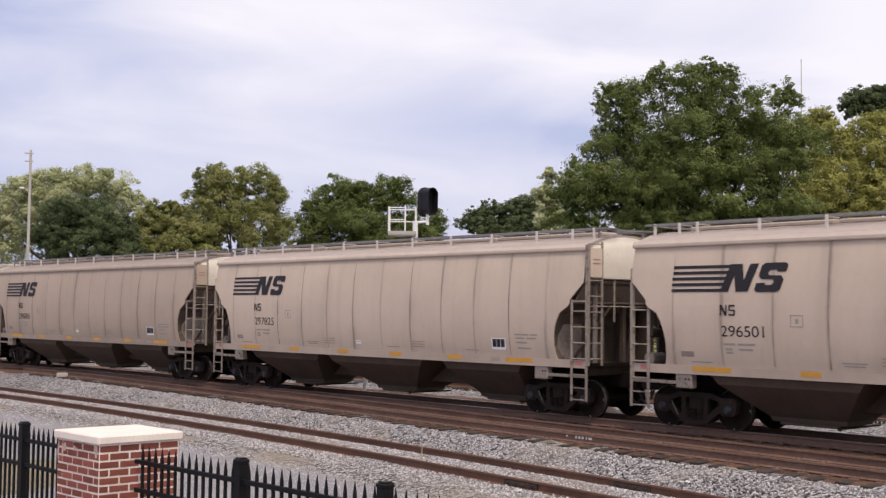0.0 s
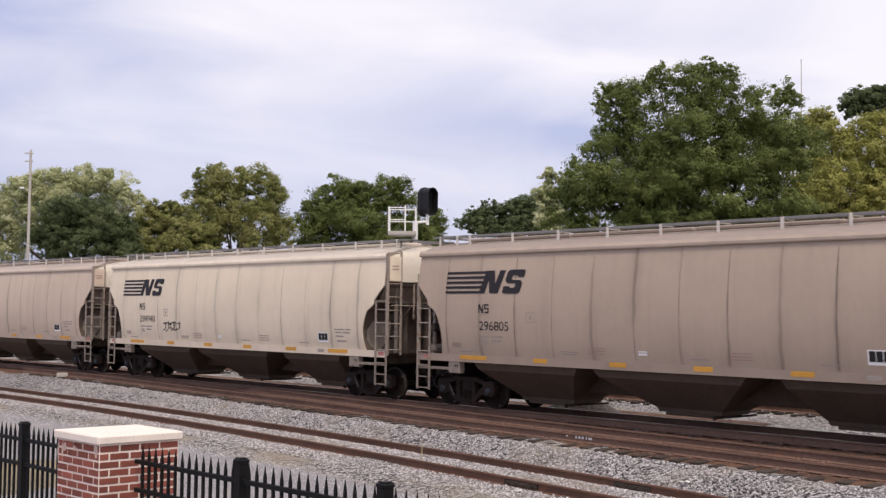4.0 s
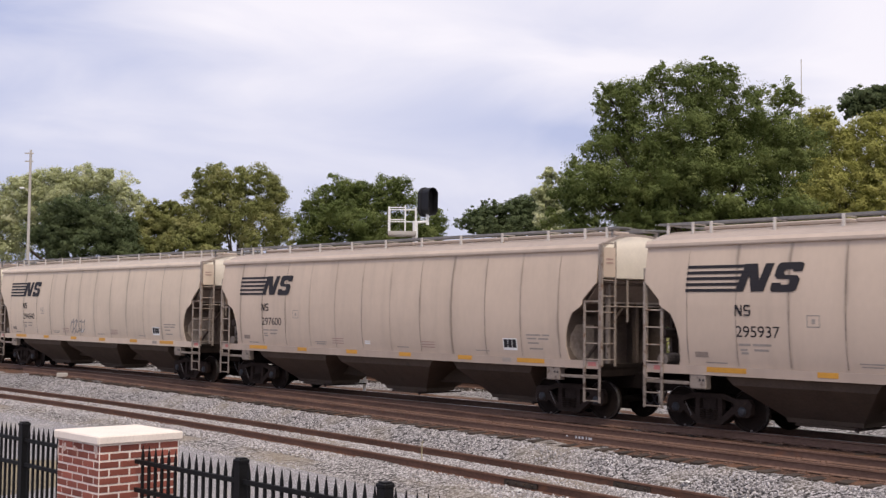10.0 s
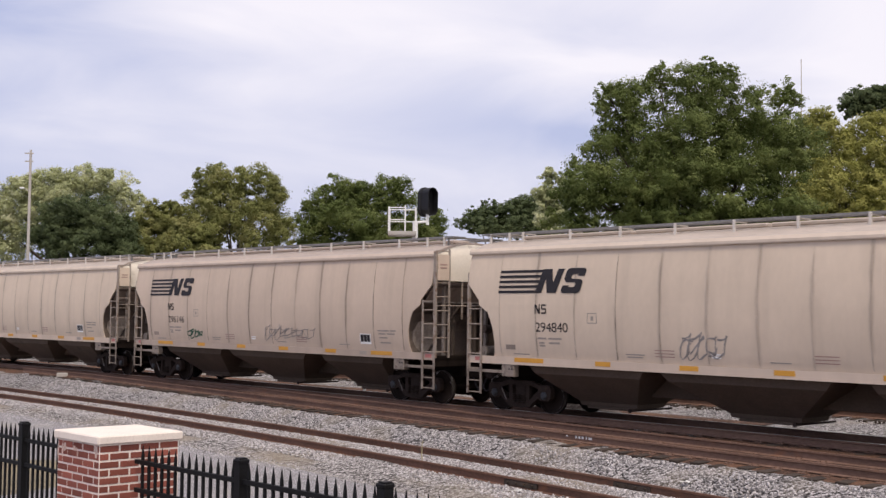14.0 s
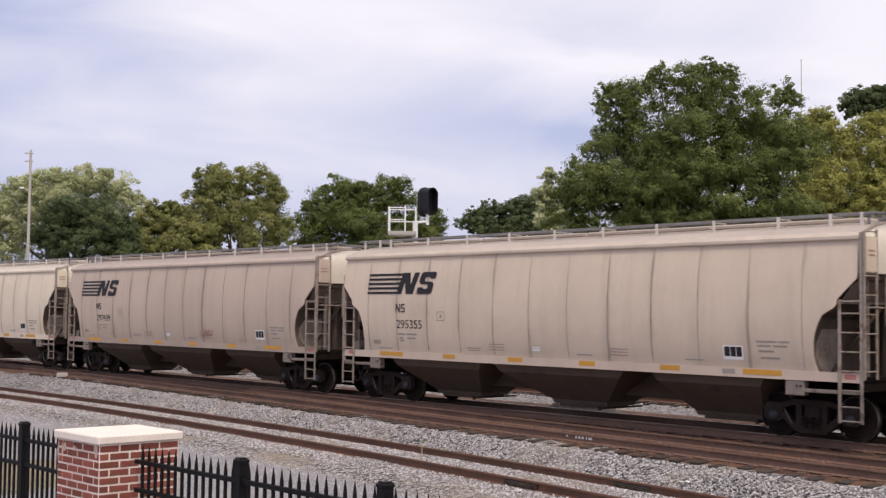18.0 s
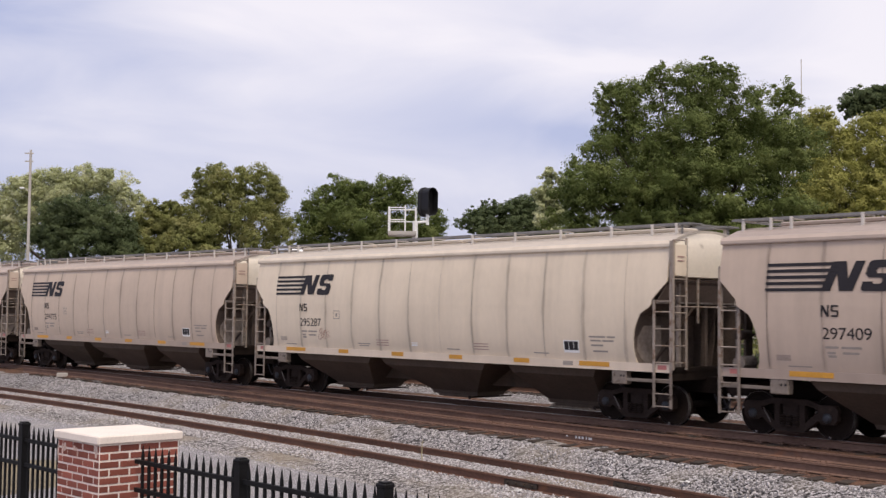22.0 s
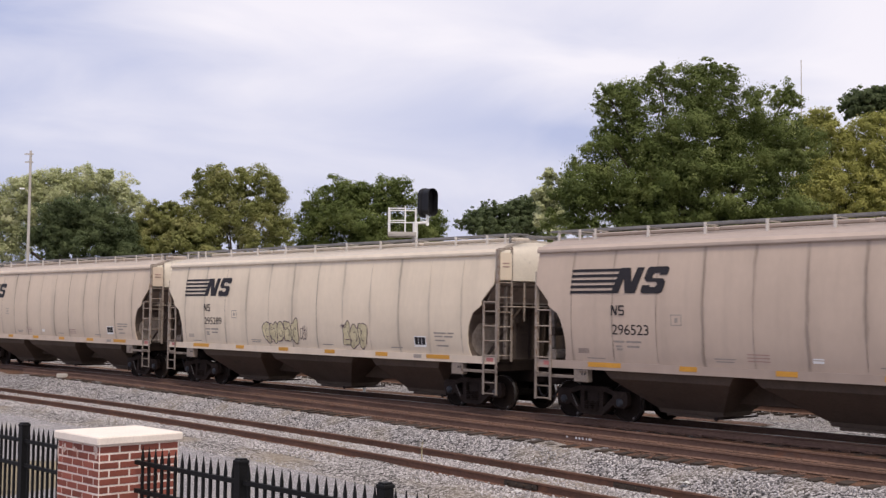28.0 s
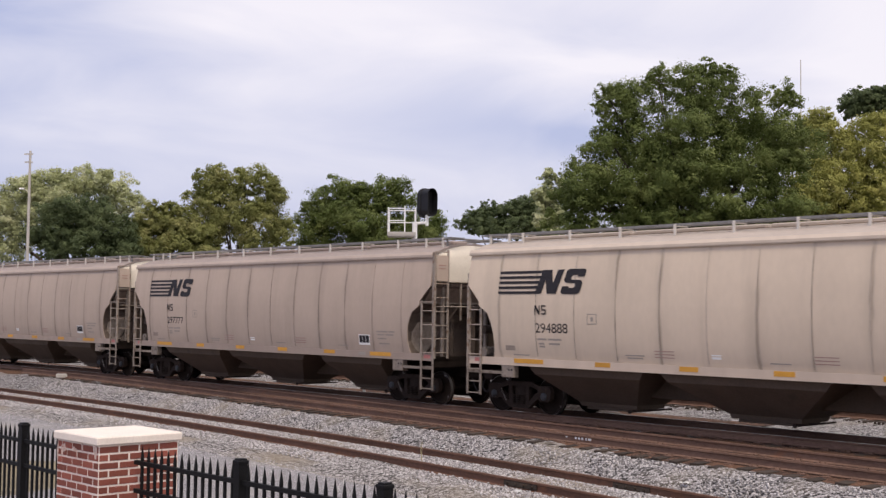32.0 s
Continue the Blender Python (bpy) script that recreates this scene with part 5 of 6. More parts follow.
def build_pier():
    """A square brick pier with a cast stone cap, bricks laid one by one."""
    m = Matrix.Translation((PILLAR.x, PILLAR.y, 0)) @ Matrix.Rotation(FENCE_DIR, 4, "Z")
    pier = tagged(empty("brick_pier", m), "red brick pier with a pale cast stone cap", "brick pier")
    half, cap_h = 0.415, 0.088
    z_top = 1.37
    bm = bmesh.new()
    box(bm, -half + 0.004, half - 0.004, -half + 0.004, half - 0.004, FOOT, z_top - cap_h - 0.002)
    part("mortar_core", bm, MORTAR, pier, "pale mortar")
    bm = bmesh.new()
    c = half + 0.03
    box(bm, -c, c, -c, c, z_top - cap_h, z_top, 0.012)
    for v in bm.verts:
        if v.co.z > z_top - 0.03 and max(abs(v.co.x), abs(v.co.y)) > c - 0.03:
            v.co.z -= 0.008
    part("cap", bm, LIME, pier, "pale cast stone cap slab")
    course, length = 0.0735, 2 * half / 4
    bms = {}
    for nm, ln in (("full", length - 0.019), ("half", length / 2 - 0.019)):
        bm = bmesh.new()
        box(bm, -ln / 2, ln / 2, -0.05, 0.05, -0.0278, 0.0278, 0.003)
        bms[nm] = part("brick", bm, BRICK, pier)
    used = {"full": False, "half": False}
    rnd = random.Random(5)
    rows = int((z_top - cap_h - FOOT) / course)
    for r in range(rows):
        z = z_top - cap_h - 0.006 - course * (r + 0.5)
        for face in range(4):
            rot = Matrix.Rotation(face * math.pi / 2, 4, "Z")
            pieces = []
            odd = (r + face) % 2
            if odd:
                pieces = [("full", -half + length * (i + 0.5)) for i in range(4)]
            else:
                pieces = [("half", -half + length * 0.25)] + [("full", -half + length * (i + 1.0)) for i in range(3)] + [("half", half - length * 0.25)]
            for nm, x in pieces:
                q = Matrix.Translation((x, -half + 0.05 - rnd.uniform(0, 0.004), z))
                # one brick of each corner belongs to the face that ends there
                if abs(x) > half - length * 0.6:
                    q = Matrix.Translation((x * 0.995, -half + 0.05, z))
                if not used[nm]:
                    bms[nm].matrix_basis = rot @ q
                    used[nm] = True
                else:
                    twin(bms[nm], rot @ q)
    for face, x, z, w, h in ((0, -0.26, -0.075, 0.035, 0.05), (0, -0.31, -0.10, 0.02, 0.07), (0, -0.06, -0.09, 0.03, 0.05), (0, -0.02, -0.10, 0.018, 0.07), (0, 0.10, -0.03, 0.02, 0.07),
                             (0, 0.36, -0.05, 0.03, 0.10), (3, 0.30, -0.05, 0.05, 0.08), (3, 0.37, -0.12, 0.03, 0.10), (3, 0.18, -0.09, 0.02, 0.05), (3, -0.05, -0.1, 0.02, 0.05), (0, -0.395, -0.12, 0.015, 0.12)):
        bm = bmesh.new()
        rim = [bm.verts.new((x + w * rnd.uniform(0.6, 1.1) * math.cos(a) * (1 + 0.3 * math.sin(a)), -half - 0.0035, z_top - cap_h + z + h * rnd.uniform(0.6, 1.1) * math.sin(a))) for a in [2 * math.pi * i / 11 for i in range(11)]]
        f = bm.faces.new(rim)
        f.normal_update()
        bmesh.ops.solidify(bm, geom=[f], thickness=0.003)
        bmesh.ops.transform(bm, matrix=Matrix.Rotation(face * math.pi / 2, 4, "Z"), verts=bm.verts)
        part("lime_stain", bm, LIMESTAIN, pier, "whitish lime bloom on the bricks")
    return pier


build_pier()

# ---------------------------------------------------------------- signal, poles
def build_signal():
    s = tagged(empty("railway_signal", pose(-1.2, 52.0, -0.7)), "white signal mast with platform and black hooded head", "railway signal")
    bm = bmesh.new()
    rod(bm, (0, 0, 0), (0, 0, 7.15), 0.11, 12)
    part("mast", bm, WHITE, s, "white steel mast")
    bm = bmesh.new()
    box(bm, -1.15, 0.05, -0.45, 0.75, 6.50, 6.58)
    part("platform", bm, POLE, s, "grey grating platform")
    for n, (x, y, z0, z1) in enumerate([(-1.12, -0.42, 6.58, 7.72), (-1.12, 0.7, 6.58, 7.72), (0.02, 0.7, 6.58, 7.72), (-0.42, -0.42, 6.58, 7.78), (0.02, -0.42, 6.58, 7.7)]):
        bm = bmesh.new()
        box(bm, x - 0.028, x + 0.028, y - 0.028, y + 0.028, z0, z1)
        part("rail_post", bm, WHITE, s)
    for z in (7.16, 7.68):
        for a, b in (((-1.12, -0.42), (-0.42, -0.42)), ((-1.12, 0.7), (0.02, 0.7)), ((-1.12, -0.42), (-1.12, 0.7)), ((0.02, -0.42), (0.02, 0.7))):
            bm = bmesh.new()
            rod(bm, (*a, z), (*b, z), 0.022, 6)
            part("hand_rail", bm, WHITE, s)
    bm = bmesh.new()
    box(bm, -1.14, 0.05, -0.47, -0.43, 6.56, 6.68)
    part("toe_board", bm, POLE, s)
    bm = bmesh.new()
    rod(bm, (0, 0, 7.08), (0.56, -0.05, 7.12), 0.055, 10)
    rod(bm, (0.52, -0.05, 6.98), (0.52, -0.05, 7.5), 0.07, 10)
    part("arm", bm, WHITE, s, "white bracket arm")
    # hooded three-lamp head: an egg-shaped tube open to the front, turned a little aside
    turn = Matrix.Translation((0.60, 0, 7.98)) @ Matrix.Rotation(radians(38), 4, "Z")
    bm = bmesh.new()
    def ring(y, k):
        return [bm.verts.new((k * 0.27 * math.sin(a), y, k * 0.30 * math.cos(a) + (0.30 if math.cos(a) > 0 else -0.30))) for a in [2 * math.pi * i / 24 for i in range(24)]]
    rings = [ring(0.50, 0.98), ring(0.44, 1.14), ring(0.27, 1.14), ring(0.25, 1.0), ring(-0.25, 1.0), ring(-0.25, 0.93), ring(0.1, 0.93)]
    for p, q in zip(rings, rings[1:]):
        for i in range(24):
            bm.faces.new((p[i], p[(i + 1) % 24], q[(i + 1) % 24], q[i]))
    bm.faces.new(rings[0])
    bm.faces.new(rings[-1])
    bmesh.ops.recalc_face_normals(bm, faces=bm.faces)
    h = part("signal_head", bm, HOOD, s, "black hooded three-lamp head", turn)
    for z in (-0.36, 0.0, 0.36):
        bm = bmesh.new()
        rod(bm, (0, 0.09, z), (0, 0.05, z), 0.11, 14)
        part("lens", bm, HOOD, h, "dark unlit lens")
    return s


build_signal()


def build_pole(x, y, h, lamp):
    p = tagged(empty("utility_pole", pose(x, y, -0.7)), "tall pale utility pole with cross arms and lamp" if lamp else "slim grey radio mast", "pole")
    bm = bmesh.new()
    rod(bm, (0, 0, 0), (0, 0, h), 0.14, 10, 0.085)
    part("shaft", bm, POLE, p)
    if lamp:
        for z, w in ((h - 0.3, 0.45), (h - 0.9, 0.4)):
            bm = bmesh.new()
            box(bm, -w, 0.2, -0.04, 0.04, z, z + 0.09)
            part("cross_arm", bm, POLE, p)
        bm = bmesh.new()
        rod(bm, (0, 0, h - 3.1), (-0.45, 0, h - 2.85), 0.03, 6)
        part("lamp_arm", bm, POLE, p)
        bm = bmesh.new()
        box(bm, -0.75, -0.4, -0.09, 0.09, h - 2.9, h - 2.78, 0.03)
        part("lamp_head", bm, WHITE, p)
    return p


build_pole(-30.72, 90.0, 15.0, True)


def build_shed():
    """A low pale building whose roof just shows over the train."""
    s = tagged(empty("shed", pose(-7.0, 76.0, -0.7)), "low pale metal shed beyond the tracks", "shed")
    bm = bmesh.new()
    box(bm, -2.5, 2.5, 0, 5, 0, 6.3)
    part("wall", bm, POLE, s, "pale metal walls")
    bm = bmesh.new()
    prism(bm, [(-0.25, 6.3), (2.5, 7.15), (5.25, 6.3), (5.25, 6.38), (2.5, 7.25), (-0.25, 6.38)], -2.75, 2.75, "x")
    part("roof", bm, WHITE, s, "white metal roof")
    bm = bmesh.new()
    box(bm, -1.2, 1.2, -0.03, 0.01, 0.1, 3.2, 0.01)
    part("door", bm, LADDER, s, "grey roller door")


build_shed()
mast = tagged(empty("radio_mast", pose(65.0, 220.0, 0.0)), "slim grey radio mast on the hill", "mast")
bm = bmesh.new()
rod(bm, (0, 0, 0), (0, 0, 49.5), 0.17, 6, 0.08)
part("shaft", bm, POLE, mast)

# ---------------------------------------------------------------- trees


def build_tree(name, at, trunk_h, lobes, leaf, count, mat, seed, label, spread_y=0.8, clumps=22, category="tree", shell=0.5):
    """A trunk with limbs to every lobe of the crown, and a crown of single leaves gathered in clumps."""
    rng = np.random.default_rng(seed)
    tree = tagged(empty(name, pose(*at)), label, category)
    bm = bmesh.new()
    base_r = 0.028 * trunk_h + 0.12
    rod(bm, (0, 0, -0.3), (0, 0, trunk_h * 0.5), base_r, 9, base_r * 0.7, False)
    rod(bm, (0, 0, trunk_h * 0.5), (0.1, 0, trunk_h), base_r * 0.7, 9, base_r * 0.45, False)
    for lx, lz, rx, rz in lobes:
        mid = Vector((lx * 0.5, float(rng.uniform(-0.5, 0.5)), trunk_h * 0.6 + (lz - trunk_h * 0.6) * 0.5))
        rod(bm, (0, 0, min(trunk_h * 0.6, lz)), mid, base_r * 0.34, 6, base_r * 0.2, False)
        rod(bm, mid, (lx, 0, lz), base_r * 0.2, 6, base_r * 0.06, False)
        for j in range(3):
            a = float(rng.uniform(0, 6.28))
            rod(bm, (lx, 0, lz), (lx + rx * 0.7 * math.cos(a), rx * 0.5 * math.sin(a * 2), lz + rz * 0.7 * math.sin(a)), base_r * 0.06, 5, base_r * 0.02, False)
    part("trunk", bm, BARK, tree)
    # leaves: every lobe breaks up into smaller puffs, and those into clumps
    puffs = []
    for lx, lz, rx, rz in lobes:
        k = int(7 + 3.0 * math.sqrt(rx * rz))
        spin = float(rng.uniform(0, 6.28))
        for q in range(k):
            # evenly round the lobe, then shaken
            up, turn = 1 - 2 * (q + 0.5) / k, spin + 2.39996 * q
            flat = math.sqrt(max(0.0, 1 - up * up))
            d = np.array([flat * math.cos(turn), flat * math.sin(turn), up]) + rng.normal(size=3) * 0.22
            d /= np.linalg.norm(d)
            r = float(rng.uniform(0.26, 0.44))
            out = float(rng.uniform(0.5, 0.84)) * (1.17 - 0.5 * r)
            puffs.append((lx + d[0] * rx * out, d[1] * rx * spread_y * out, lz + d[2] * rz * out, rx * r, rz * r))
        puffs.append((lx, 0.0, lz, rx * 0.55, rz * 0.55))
    total = sum(p[3] * p[4] for p in puffs)
    cs, ns = [], []
    for px, py, pz, rx, rz in puffs:
        n = max(30, int(count * rx * rz / total))
        nc = max(5, int(clumps * 0.8 * math.sqrt(rx * rz)))
        d = rng.normal(size=(nc, 3))
        d /= np.linalg.norm(d, axis=1)[:, None]
        rad = (rng.uniform(shell, 1.0, size=nc) * np.where(rng.random(nc) < 0.25, 1.18, 0.95))[:, None]
        cen = d * rad * np.array([rx, rx, rz]) + np.array([px, py, pz])
        size = rng.uniform(0.20, 0.52, size=nc) * min(1.0, min(rx, rz))
        pick = rng.integers(0, nc, size=n)
        # leaves lie round their clump like shingles, with some astray
        o = rng.normal(size=(n, 3))
        o /= np.linalg.norm(o, axis=1)[:, None]
        reach = np.where(rng.random(n) < 0.12, 1.5, 1.0) * rng.random(n) ** 0.4
        cs.append(cen[pick] + o * (size[pick] * reach * 1.5)[:, None] * np.array([1, 1, 0.7]))
        ns.append(o * 0.8 + d[pick] * 0.5 + np.array([0, 0, 0.35]) + rng.normal(size=(n, 3)) * 0.28)
    c, face = np.concatenate(cs), np.concatenate(ns)
    n = len(c)
    face /= np.linalg.norm(face, axis=1)[:, None]
    u = np.cross(face, rng.normal(size=(n, 3)))
    u /= np.linalg.norm(u, axis=1)[:, None]
    w = np.cross(face, u)
    sz = leaf * rng.uniform(0.55, 1.25, size=n)[:, None]
    u, w = u * sz, w * sz * 0.62
    v = np.stack([c - u, c + w * 0.9 - u * 0.1, c + u, c - w * 0.9 - u * 0.1], 1).reshape(-1, 3)
    me = bpy.data.meshes.new("crown")
    me.vertices.add(n * 4)
    me.vertices.foreach_set("co", v.astype(np.float32).ravel())
    me.loops.add(n * 4)
    me.loops.foreach_set("vertex_index", np.arange(n * 4, dtype=np.int32))
    me.polygons.add(n)
    me.polygons.foreach_set("loop_start", np.arange(0, n * 4, 4, dtype=np.int32))
    me.update(calc_edges=True)
    me.materials.append(mat)
    crown = new("crown", me)
    crown.parent = tree
    return tree


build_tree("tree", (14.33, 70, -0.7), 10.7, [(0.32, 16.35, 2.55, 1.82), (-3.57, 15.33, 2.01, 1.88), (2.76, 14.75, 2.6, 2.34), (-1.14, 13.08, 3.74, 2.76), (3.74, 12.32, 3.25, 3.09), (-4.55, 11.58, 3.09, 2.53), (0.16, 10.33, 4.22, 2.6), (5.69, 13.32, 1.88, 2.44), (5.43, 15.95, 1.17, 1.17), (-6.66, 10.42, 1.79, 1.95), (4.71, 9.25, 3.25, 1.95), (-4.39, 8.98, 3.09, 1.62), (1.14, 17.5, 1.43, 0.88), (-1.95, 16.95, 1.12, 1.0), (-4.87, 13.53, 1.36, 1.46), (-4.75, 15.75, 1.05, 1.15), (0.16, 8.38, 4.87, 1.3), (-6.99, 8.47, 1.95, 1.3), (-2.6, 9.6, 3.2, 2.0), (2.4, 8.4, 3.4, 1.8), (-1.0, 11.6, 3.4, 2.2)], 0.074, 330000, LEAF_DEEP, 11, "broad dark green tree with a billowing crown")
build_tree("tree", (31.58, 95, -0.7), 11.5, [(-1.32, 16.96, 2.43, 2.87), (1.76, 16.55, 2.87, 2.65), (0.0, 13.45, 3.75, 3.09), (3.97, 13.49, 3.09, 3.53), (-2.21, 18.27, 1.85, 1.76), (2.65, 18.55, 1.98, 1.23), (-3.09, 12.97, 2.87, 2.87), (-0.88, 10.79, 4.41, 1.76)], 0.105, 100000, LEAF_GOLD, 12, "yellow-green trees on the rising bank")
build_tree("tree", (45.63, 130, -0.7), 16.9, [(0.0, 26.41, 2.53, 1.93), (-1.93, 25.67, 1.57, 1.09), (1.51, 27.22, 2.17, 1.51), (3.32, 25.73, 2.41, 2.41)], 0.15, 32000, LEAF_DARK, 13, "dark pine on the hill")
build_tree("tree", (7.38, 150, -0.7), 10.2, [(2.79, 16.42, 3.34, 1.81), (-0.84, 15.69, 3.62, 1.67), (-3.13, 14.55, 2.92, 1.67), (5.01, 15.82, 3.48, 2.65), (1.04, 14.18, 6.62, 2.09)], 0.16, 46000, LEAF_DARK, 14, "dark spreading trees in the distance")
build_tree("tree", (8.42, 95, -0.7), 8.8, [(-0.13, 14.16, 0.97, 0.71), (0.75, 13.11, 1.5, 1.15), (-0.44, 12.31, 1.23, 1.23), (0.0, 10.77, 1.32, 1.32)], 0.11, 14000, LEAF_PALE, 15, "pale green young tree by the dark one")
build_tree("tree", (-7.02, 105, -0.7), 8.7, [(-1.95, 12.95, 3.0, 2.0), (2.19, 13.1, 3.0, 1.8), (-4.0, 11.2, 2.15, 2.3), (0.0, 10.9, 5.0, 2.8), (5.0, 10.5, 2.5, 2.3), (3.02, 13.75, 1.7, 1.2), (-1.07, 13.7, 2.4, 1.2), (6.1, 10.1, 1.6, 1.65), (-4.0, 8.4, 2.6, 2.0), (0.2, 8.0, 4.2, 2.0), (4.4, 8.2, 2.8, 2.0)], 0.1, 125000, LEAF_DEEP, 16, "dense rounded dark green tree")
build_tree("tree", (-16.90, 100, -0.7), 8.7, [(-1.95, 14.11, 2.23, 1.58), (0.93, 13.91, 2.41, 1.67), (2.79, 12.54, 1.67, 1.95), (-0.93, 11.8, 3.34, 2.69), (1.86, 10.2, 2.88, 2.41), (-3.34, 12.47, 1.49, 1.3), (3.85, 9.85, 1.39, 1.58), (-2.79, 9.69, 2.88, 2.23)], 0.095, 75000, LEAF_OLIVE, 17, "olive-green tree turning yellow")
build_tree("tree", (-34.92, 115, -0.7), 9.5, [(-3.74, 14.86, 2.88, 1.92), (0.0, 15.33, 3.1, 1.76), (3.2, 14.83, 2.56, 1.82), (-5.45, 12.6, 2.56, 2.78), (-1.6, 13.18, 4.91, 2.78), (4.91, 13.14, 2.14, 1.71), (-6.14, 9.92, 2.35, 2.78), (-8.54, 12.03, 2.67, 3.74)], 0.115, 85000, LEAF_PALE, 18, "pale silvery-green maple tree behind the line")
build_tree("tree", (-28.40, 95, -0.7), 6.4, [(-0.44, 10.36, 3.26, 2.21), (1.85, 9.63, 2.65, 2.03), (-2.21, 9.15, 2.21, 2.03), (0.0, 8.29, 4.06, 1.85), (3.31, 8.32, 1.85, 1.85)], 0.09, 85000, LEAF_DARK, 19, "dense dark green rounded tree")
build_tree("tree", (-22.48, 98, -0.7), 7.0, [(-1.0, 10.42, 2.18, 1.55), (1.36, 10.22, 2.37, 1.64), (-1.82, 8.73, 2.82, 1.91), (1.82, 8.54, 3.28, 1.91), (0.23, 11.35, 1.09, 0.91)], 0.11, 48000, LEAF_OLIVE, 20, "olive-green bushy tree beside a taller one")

# low growth behind the tracks
rb = random.Random(8)
for i in range(26):
    t = -150 + i * 8.5
    p = along(t * 0.9, -16 - rb.uniform(0, 9))
    k = rb.uniform(0.8, 1.5)
    mat_pick = [LEAF_OLIVE, LEAF_DARK, LEAF_DARK, LEAF_DEEP][i % 4]
    build_tree("bush", (p.x, p.y, -0.7), 1.6 * k, [(0, 1.7 * k, 2.3 * k, 1.6 * k), (2.0 * k, 1.2 * k, 1.9 * k, 1.2 * k), (-2.1 * k, 1.3 * k, 1.8 * k, 1.3 * k), (0.6 * k, 2.8 * k, 1.3 * k, 1.0 * k)], 0.12, 4000, mat_pick, 50 + i, "dense green bush beyond the tracks", category="bush", clumps=12)

# wooded bank under the taller trees
for i in range(17):
    x = -50 + i * 5.6 + rb.uniform(-1.5, 1.5)
    k = rb.uniform(0.9, 1.1) * (1.0 if x < -3 else 0.55 if x < 8 else 0.8)
    build_tree("thicket", (x, 116 + rb.uniform(-4, 8), -0.7), 6.0 * k, [(0, 6.6 * k, 3.6 * k, 2.6 * k), (2.6 * k, 4.4 * k, 3.2 * k, 3.2 * k), (-2.6 * k, 4.6 * k, 3.2 * k, 3.2 * k), (0, 2.6 * k, 3.6 * k, 2.6 * k)], 0.17, 6000, [LEAF_DARK, LEAF_OLIVE, LEAF_DEEP][i % 3], 90 + i, "tall leafy thicket under the trees", category="bush", clumps=14)

# growth under the broad tree
for i in range(5):
    build_tree("thicket", (5 + i * 5.0, 78 + rb.uniform(-2, 3), -0.7), 4.0, [(0, 4.6, 3.0, 2.2), (1.8, 3.0, 2.6, 2.4), (-1.8, 3.0, 2.6, 2.4)], 0.13, 6000, [LEAF_DARK, LEAF_DEEP][i % 2], 130 + i, "dense leafy undergrowth below a broad tree", category="bush", clumps=14)

# ---------------------------------------------------------------- loose stone and small things


def scatter_stones(name, count, s0, s1, lat_fn, z_fn, size, seed, label, category="ballast"):
    """Loose crushed stones, each an uneven lump, as one joined mesh."""
    rng = np.random.default_rng(seed)
    s = rng.uniform(s0, s1, count)
    f = rng.random(count)
    pts = np.zeros((count, 3))
    for i in range(count):
        lat = lat_fn(s[i], f[i])
        p = along(s[i], lat, z_fn(s[i], lat))
        pts[i] = p
    base = np.array([(1, 0, 0), (0, 1, 0), (-1, 0, 0), (0, -1, 0), (0, 0, 0.95), (0, 0, -0.95)], float)
    tri = np.array([(0, 1, 4), (1, 2, 4), (2, 3, 4), (3, 0, 4), (1, 0, 5), (2, 1, 5), (3, 2, 5), (0, 3, 5)])
    sz = size * rng.uniform(0.45, 1.15, (count, 1, 1))
    v = base[None] * rng.uniform(0.6, 1.25, (count, 6, 3)) + rng.normal(0, 0.16, (count, 6, 3))
    a = rng.uniform(0, 6.283, count)
    b = rng.uniform(-0.9, 0.9, count)
    ca, sa, cb, sb = np.cos(a)[:, None], np.sin(a)[:, None], np.cos(b)[:, None], np.sin(b)[:, None]
    x, y, z = v[..., 0], v[..., 1], v[..., 2]
    x, z = x * cb - z * sb, x * sb + z * cb
    x, y = x * ca - y * sa, x * sa + y * ca
    v = np.stack([x, y, z], -1) * sz * 0.5 + pts[:, None, :]
    faces = (tri[None] + (np.arange(count) * 6)[:, None, None]).reshape(-1, 3)
    me = bpy.data.meshes.new(name)
    me.vertices.add(count * 6)
    me.vertices.foreach_set("co", v.astype(np.float32).ravel())
    me.loops.add(len(faces) * 3)
    me.loops.foreach_set("vertex_index", faces.astype(np.int32).ravel())
    me.polygons.add(len(faces))
    me.polygons.foreach_set("loop_start", np.arange(0, len(faces) * 3, 3, dtype=np.int32))
    me.update(calc_edges=True)
    me.materials.append(STONE)
    return tagged(new(name, me), label, category, kind="stuff")


def bed_height(s, lat):
    d = lat - second_lat(s)
    z = float(np.interp(d, [1.05, 1.28, 1.5, 1.8, 2.3, 2.7], [-0.232, -0.24, -0.28, -0.37, -0.60, -0.75]))
    e = lat - siding_lat(s)
    q = float(np.interp(e, [-2.2, -1.4, -0.85, -0.65, 0.65, 0.85, 1.4, 2.4], [-0.74, -0.62, -0.60, -0.585, -0.585, -0.60, -0.63, -0.74]))
    return max(z, q, -0.72)


def clear_of_rails(s, f, lo, hi):
    lat = lo + (hi - lo) * f
    e = abs(lat - siding_lat(s)) - 0.7525
    if abs(e) < 0.09:
        lat += 0.2 if e >= 0 else -0.2
    return lat


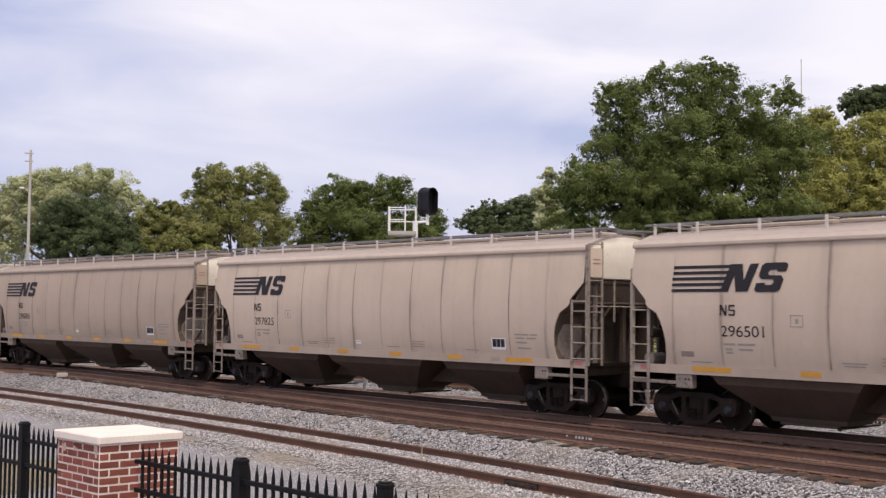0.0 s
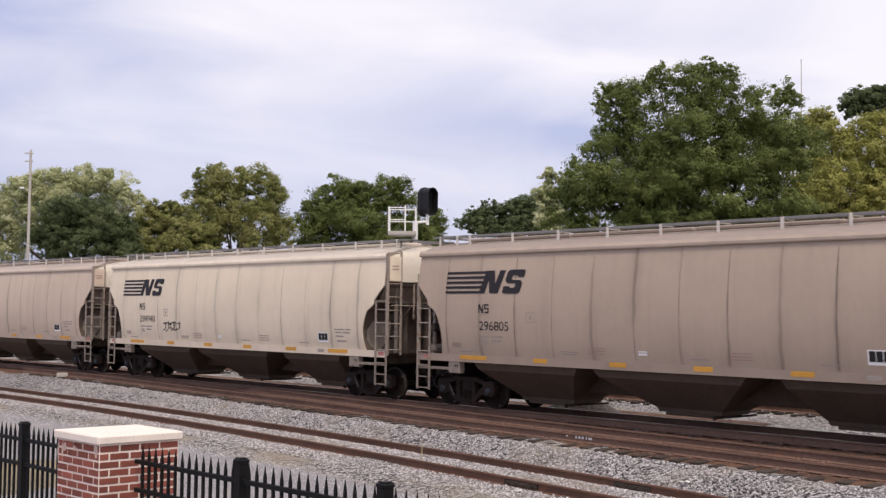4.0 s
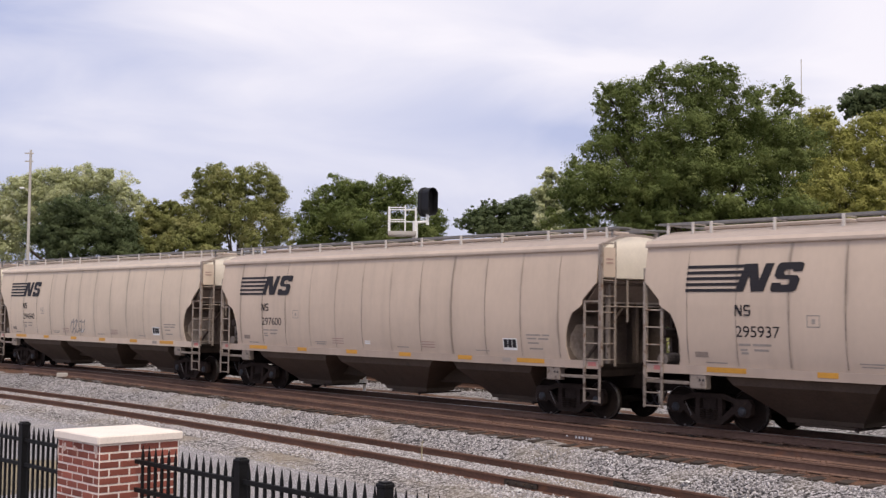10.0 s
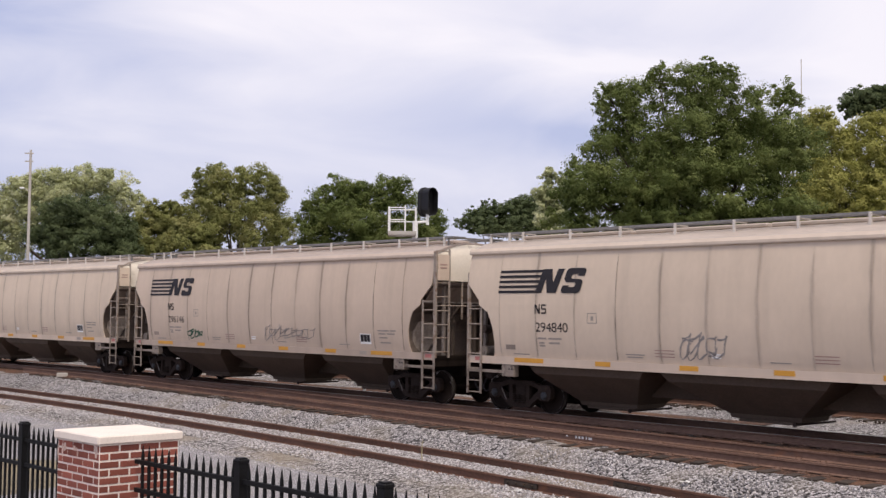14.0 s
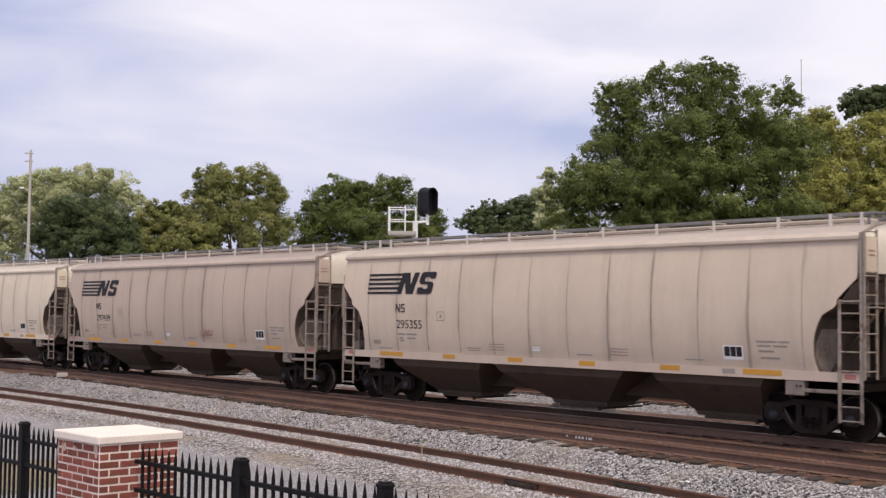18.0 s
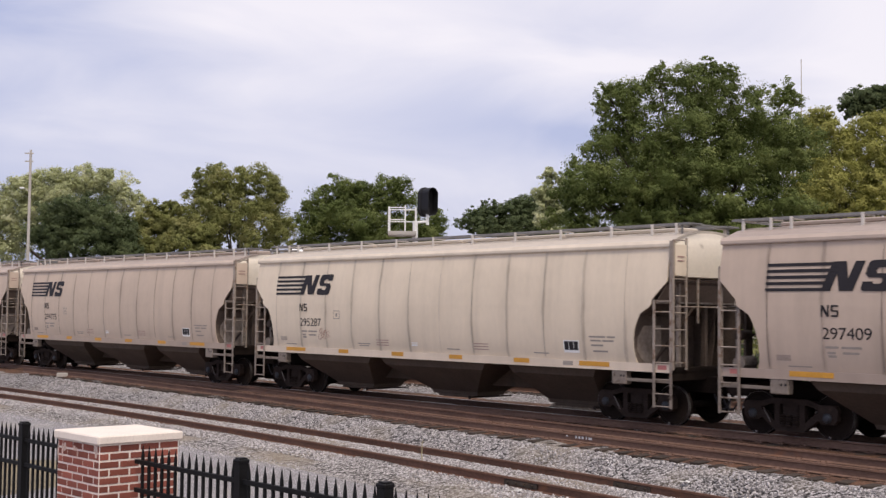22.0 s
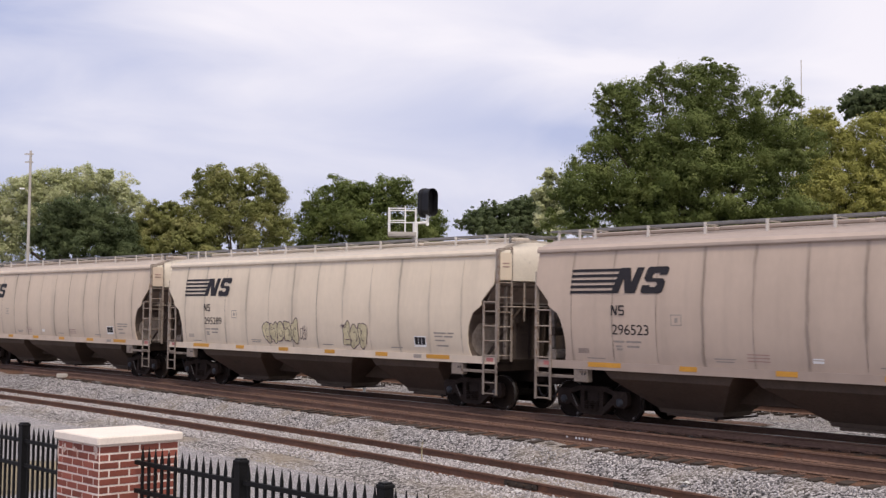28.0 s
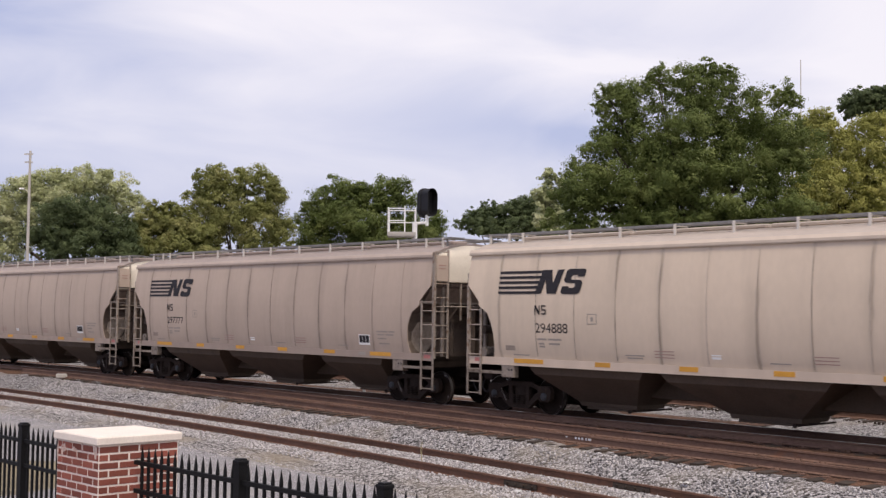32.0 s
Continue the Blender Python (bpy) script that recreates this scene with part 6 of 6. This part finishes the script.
scatter_stones("ballast_stones", 50000, -25, 12, lambda s, f: clear_of_rails(s, f, second_lat(s) + 1.36, siding_lat(s) + 1.6), bed_height, 0.062, 3, "loose pale grey crushed stones round the siding")
scatter_stones("yard_stones", 13000, -20, 10, lambda s, f: siding_lat(s) + 1.6 + 6.5 * f * f, lambda s, lat: -0.715, 0.05, 4, "loose small grey stones on the yard")
scatter_stones("far_stones", 6000, -40, 10, lambda s, f: -2.4 + 5.0 * f if f < 0.3 and s > 3.2 else -9.8 + 7.3 * (f - 0.3), lambda s, lat: -0.20, 0.06, 5, "loose pale crushed stones behind the main line")


def build_marker():
    """A low white marker post between the lines."""
    p = along(-11.1, -1.85, -0.22)
    m = tagged(empty("marker_post", Matrix.Translation(p)), "short white marker post with a cross arm", "marker post")
    bm = bmesh.new()
    box(bm, -0.05, 0.05, -0.05, 0.05, 0, 0.66, 0.006)
    part("post", bm, WHITE, m)
    bm = bmesh.new()
    box(bm, -0.36, 0.10, -0.035, 0.035, 0.38, 0.49, 0.006)
    part("arm", bm, WHITE, m)


def build_block():
    p = along(-26.0, 1.75, -0.23)
    bm = bmesh.new()
    box(bm, -0.22, 0.22, -0.12, 0.12, 0, 0.17, 0.02)
    tagged(part("concrete_block", bm, POLE, None, "", Matrix.Translation(p) @ Matrix.Rotation(0.3, 4, "Z")), "pale concrete block lying beside the track", "concrete block")


def build_weed(s, lat, n, h, seed):
    rnd = random.Random(seed)
    w = tagged(empty("weed", Matrix.Translation(along(s, lat, bed_height(s, lat) - 0.02))), "dry pale weed stalks in the ballast", "weed")
    for i in range(n):
        bm = bmesh.new()
        a = Vector((rnd.uniform(-0.04, 0.04), rnd.uniform(-0.04, 0.04), 0))
        b = a + Vector((rnd.uniform(-0.05, 0.05), rnd.uniform(-0.03, 0.03), h * 0.6))
        c = b + Vector((rnd.uniform(-0.06, 0.06), rnd.uniform(-0.03, 0.03), h * rnd.uniform(0.25, 0.4)))
        rod(bm, a, b, 0.006, 5, 0.005)
        rod(bm, b, c, 0.005, 5, 0.002)
        part("stalk", bm, GRASS, w)


def build_scrap(s, lat, seed):
    rnd = random.Random(seed)
    bm = bmesh.new()
    g = [[bm.verts.new((0.06 * i + rnd.uniform(-0.02, 0.02), 0.05 * j + rnd.uniform(-0.02, 0.02), rnd.uniform(0.0, 0.05))) for i in range(4)] for j in range(3)]
    for j in range(2):
        for i in range(3):
            bm.faces.new((g[j][i], g[j][i + 1], g[j + 1][i + 1], g[j + 1][i]))
    r = bmesh.ops.solidify(bm, geom=bm.faces[:], thickness=0.004)
    tagged(part("litter", bm, WHITE, None, "", Matrix.Translation(along(s, lat, bed_height(s, lat) + 0.03)) @ Matrix.Rotation(rnd.uniform(0, 3), 4, "Z")), "crumpled white scrap of litter on the ballast", "litter")


def build_mound():
    """A low mound of brown dirt behind the main line."""
    rnd = random.Random(31)
    bm = bmesh.new()
    grid = []
    for i in range(15):
        row = []
        for j in range(7):
            u, v = i / 14, j / 6
            h = 0.46 * math.sin(math.pi * min(1.0, u * 1.15 + 0.02)) ** 0.8 * math.sin(math.pi * v) if u < 0.85 else 0.46 * math.sin(math.pi * v) * max(0.0, (1 - u) / 0.15) * 0.25
            p = along(-3.3 + 3.3 * u, -2.9 + 1.1 * v, -0.26 + max(0.0, h) + rnd.uniform(-0.03, 0.03))
            row.append(bm.verts.new(p))
        grid.append(row)
    for i in range(14):
        for j in range(6):
            bm.faces.new((grid[i][j], grid[i + 1][j], grid[i + 1][j + 1], grid[i][j + 1]))
    bmesh.ops.recalc_face_normals(bm, faces=bm.faces)
    ob = tagged(part("dirt_mound", bm, SPOIL, None), "low mound of grey-brown dirt behind the main line", "dirt mound")
    for f in ob.data.polygons:
        f.use_smooth = True


def build_joint_bar(s0, side):
    """A pair of bolted bars over a rail joint of the siding."""
    bm = bmesh.new()
    for k in range(4):
        a, b = s0 + 0.23 * k, s0 + 0.23 * (k + 1)
        ring = []
        for q in (a, b):
            lat = siding_lat(q) + side
            ring.append([bm.verts.new(along(q, lat + w, -0.44 + h)) for w, h in ((-0.032, -0.045), (0.032, -0.045), (0.045, -0.13), (-0.045, -0.13))])
        for i in range(4):
            bm.faces.new((ring[0][i], ring[0][(i + 1) % 4], ring[1][(i + 1) % 4], ring[1][i]))
        if k in (0, 3):
            bm.faces.new(ring[0] if k == 0 else ring[1][::-1])
        m = (a + b) / 2
        rod(bm, along(m, siding_lat(m) + side + 0.03, -0.525), along(m, siding_lat(m) + side + 0.075, -0.525), 0.022, 6)
    bmesh.ops.remove_doubles(bm, verts=bm.verts, dist=0.0005)
    bmesh.ops.recalc_face_normals(bm, faces=bm.faces)
    part("joint_bar", bm, TIE, bpy.data.objects["track_siding"], "dark bolted joint bar")


build_joint_bar(6.6, -0.7525)
build_joint_bar(5.15, 0.7525)
build_mound()
build_marker()
build_block()
build_weed(2.36, 7.35, 3, 0.62, 1)
build_weed(-6.0, 8.2, 4, 0.3, 2)
build_scrap(7.7, 5.6, 1)
build_scrap(6.0, 8.15, 2)
bed("path_gravel", [(2.35, -0.722), (2.9, -0.708), (4.0, -0.70), (7.0, -0.70), (16.0, -0.70), (17.0, -0.73)], -60, 30, FINE, "fine blue-grey gravel path by the fence", siding_lat, wobble=0.006)


def build_rail_marks():
    """Pale chalked marks on the web of the second line's nearer rail."""
    bm = bmesh.new()
    for a, b, z0, z1 in ((0.0, 0.06, -0.10, -0.07), (0.28, 0.34, -0.115, -0.06), (0.38, 0.44, -0.115, -0.06), (0.48, 0.54, -0.115, -0.06), (0.60, 0.64, -0.115, -0.06), (0.68, 0.78, -0.115, -0.06)):
        corners = [along(3.2 + q, second_lat(3.2 + q) + 0.7525 + 0.0125, z) for q, z in ((a, z0), (b, z0), (b, z1), (a, z1))]
        back = [along(3.2 + q, second_lat(3.2 + q) + 0.7525 + 0.0085, z) for q, z in ((a, z0), (b, z0), (b, z1), (a, z1))]
        f = [bm.verts.new(c) for c in corners]
        g = [bm.verts.new(c) for c in back]
        bm.faces.new(f)
        for i in range(4):
            bm.faces.new((f[i], g[i], g[(i + 1) % 4], f[(i + 1) % 4]))
    ob = part("chalk_marks", bm, WHITE, bpy.data.objects["track_second"], "pale chalk marks on the rail web")
    return ob


build_rail_marks()


# ---------------------------------------------------------------- movement
def motions():
    """The train rolls by: every car along the line, every wheelset on its truck."""
    times = [0.5 * i for i in range(65)]
    for k, c in enumerate(TRAIN):
        walk(c, [(t, car_pose(k, t)) for t in times])
    turn = [(2 * i / FPS, Matrix.Rotation((pace(2 * i / FPS) - pace(0)) / WHEEL_R, 4, "Y")) for i in range(481)]
    for c in TRAIN:
        for o in c.children_recursive:
            if o.name.split(".")[0] == "wheelset":
                walk(o, turn)


motions()
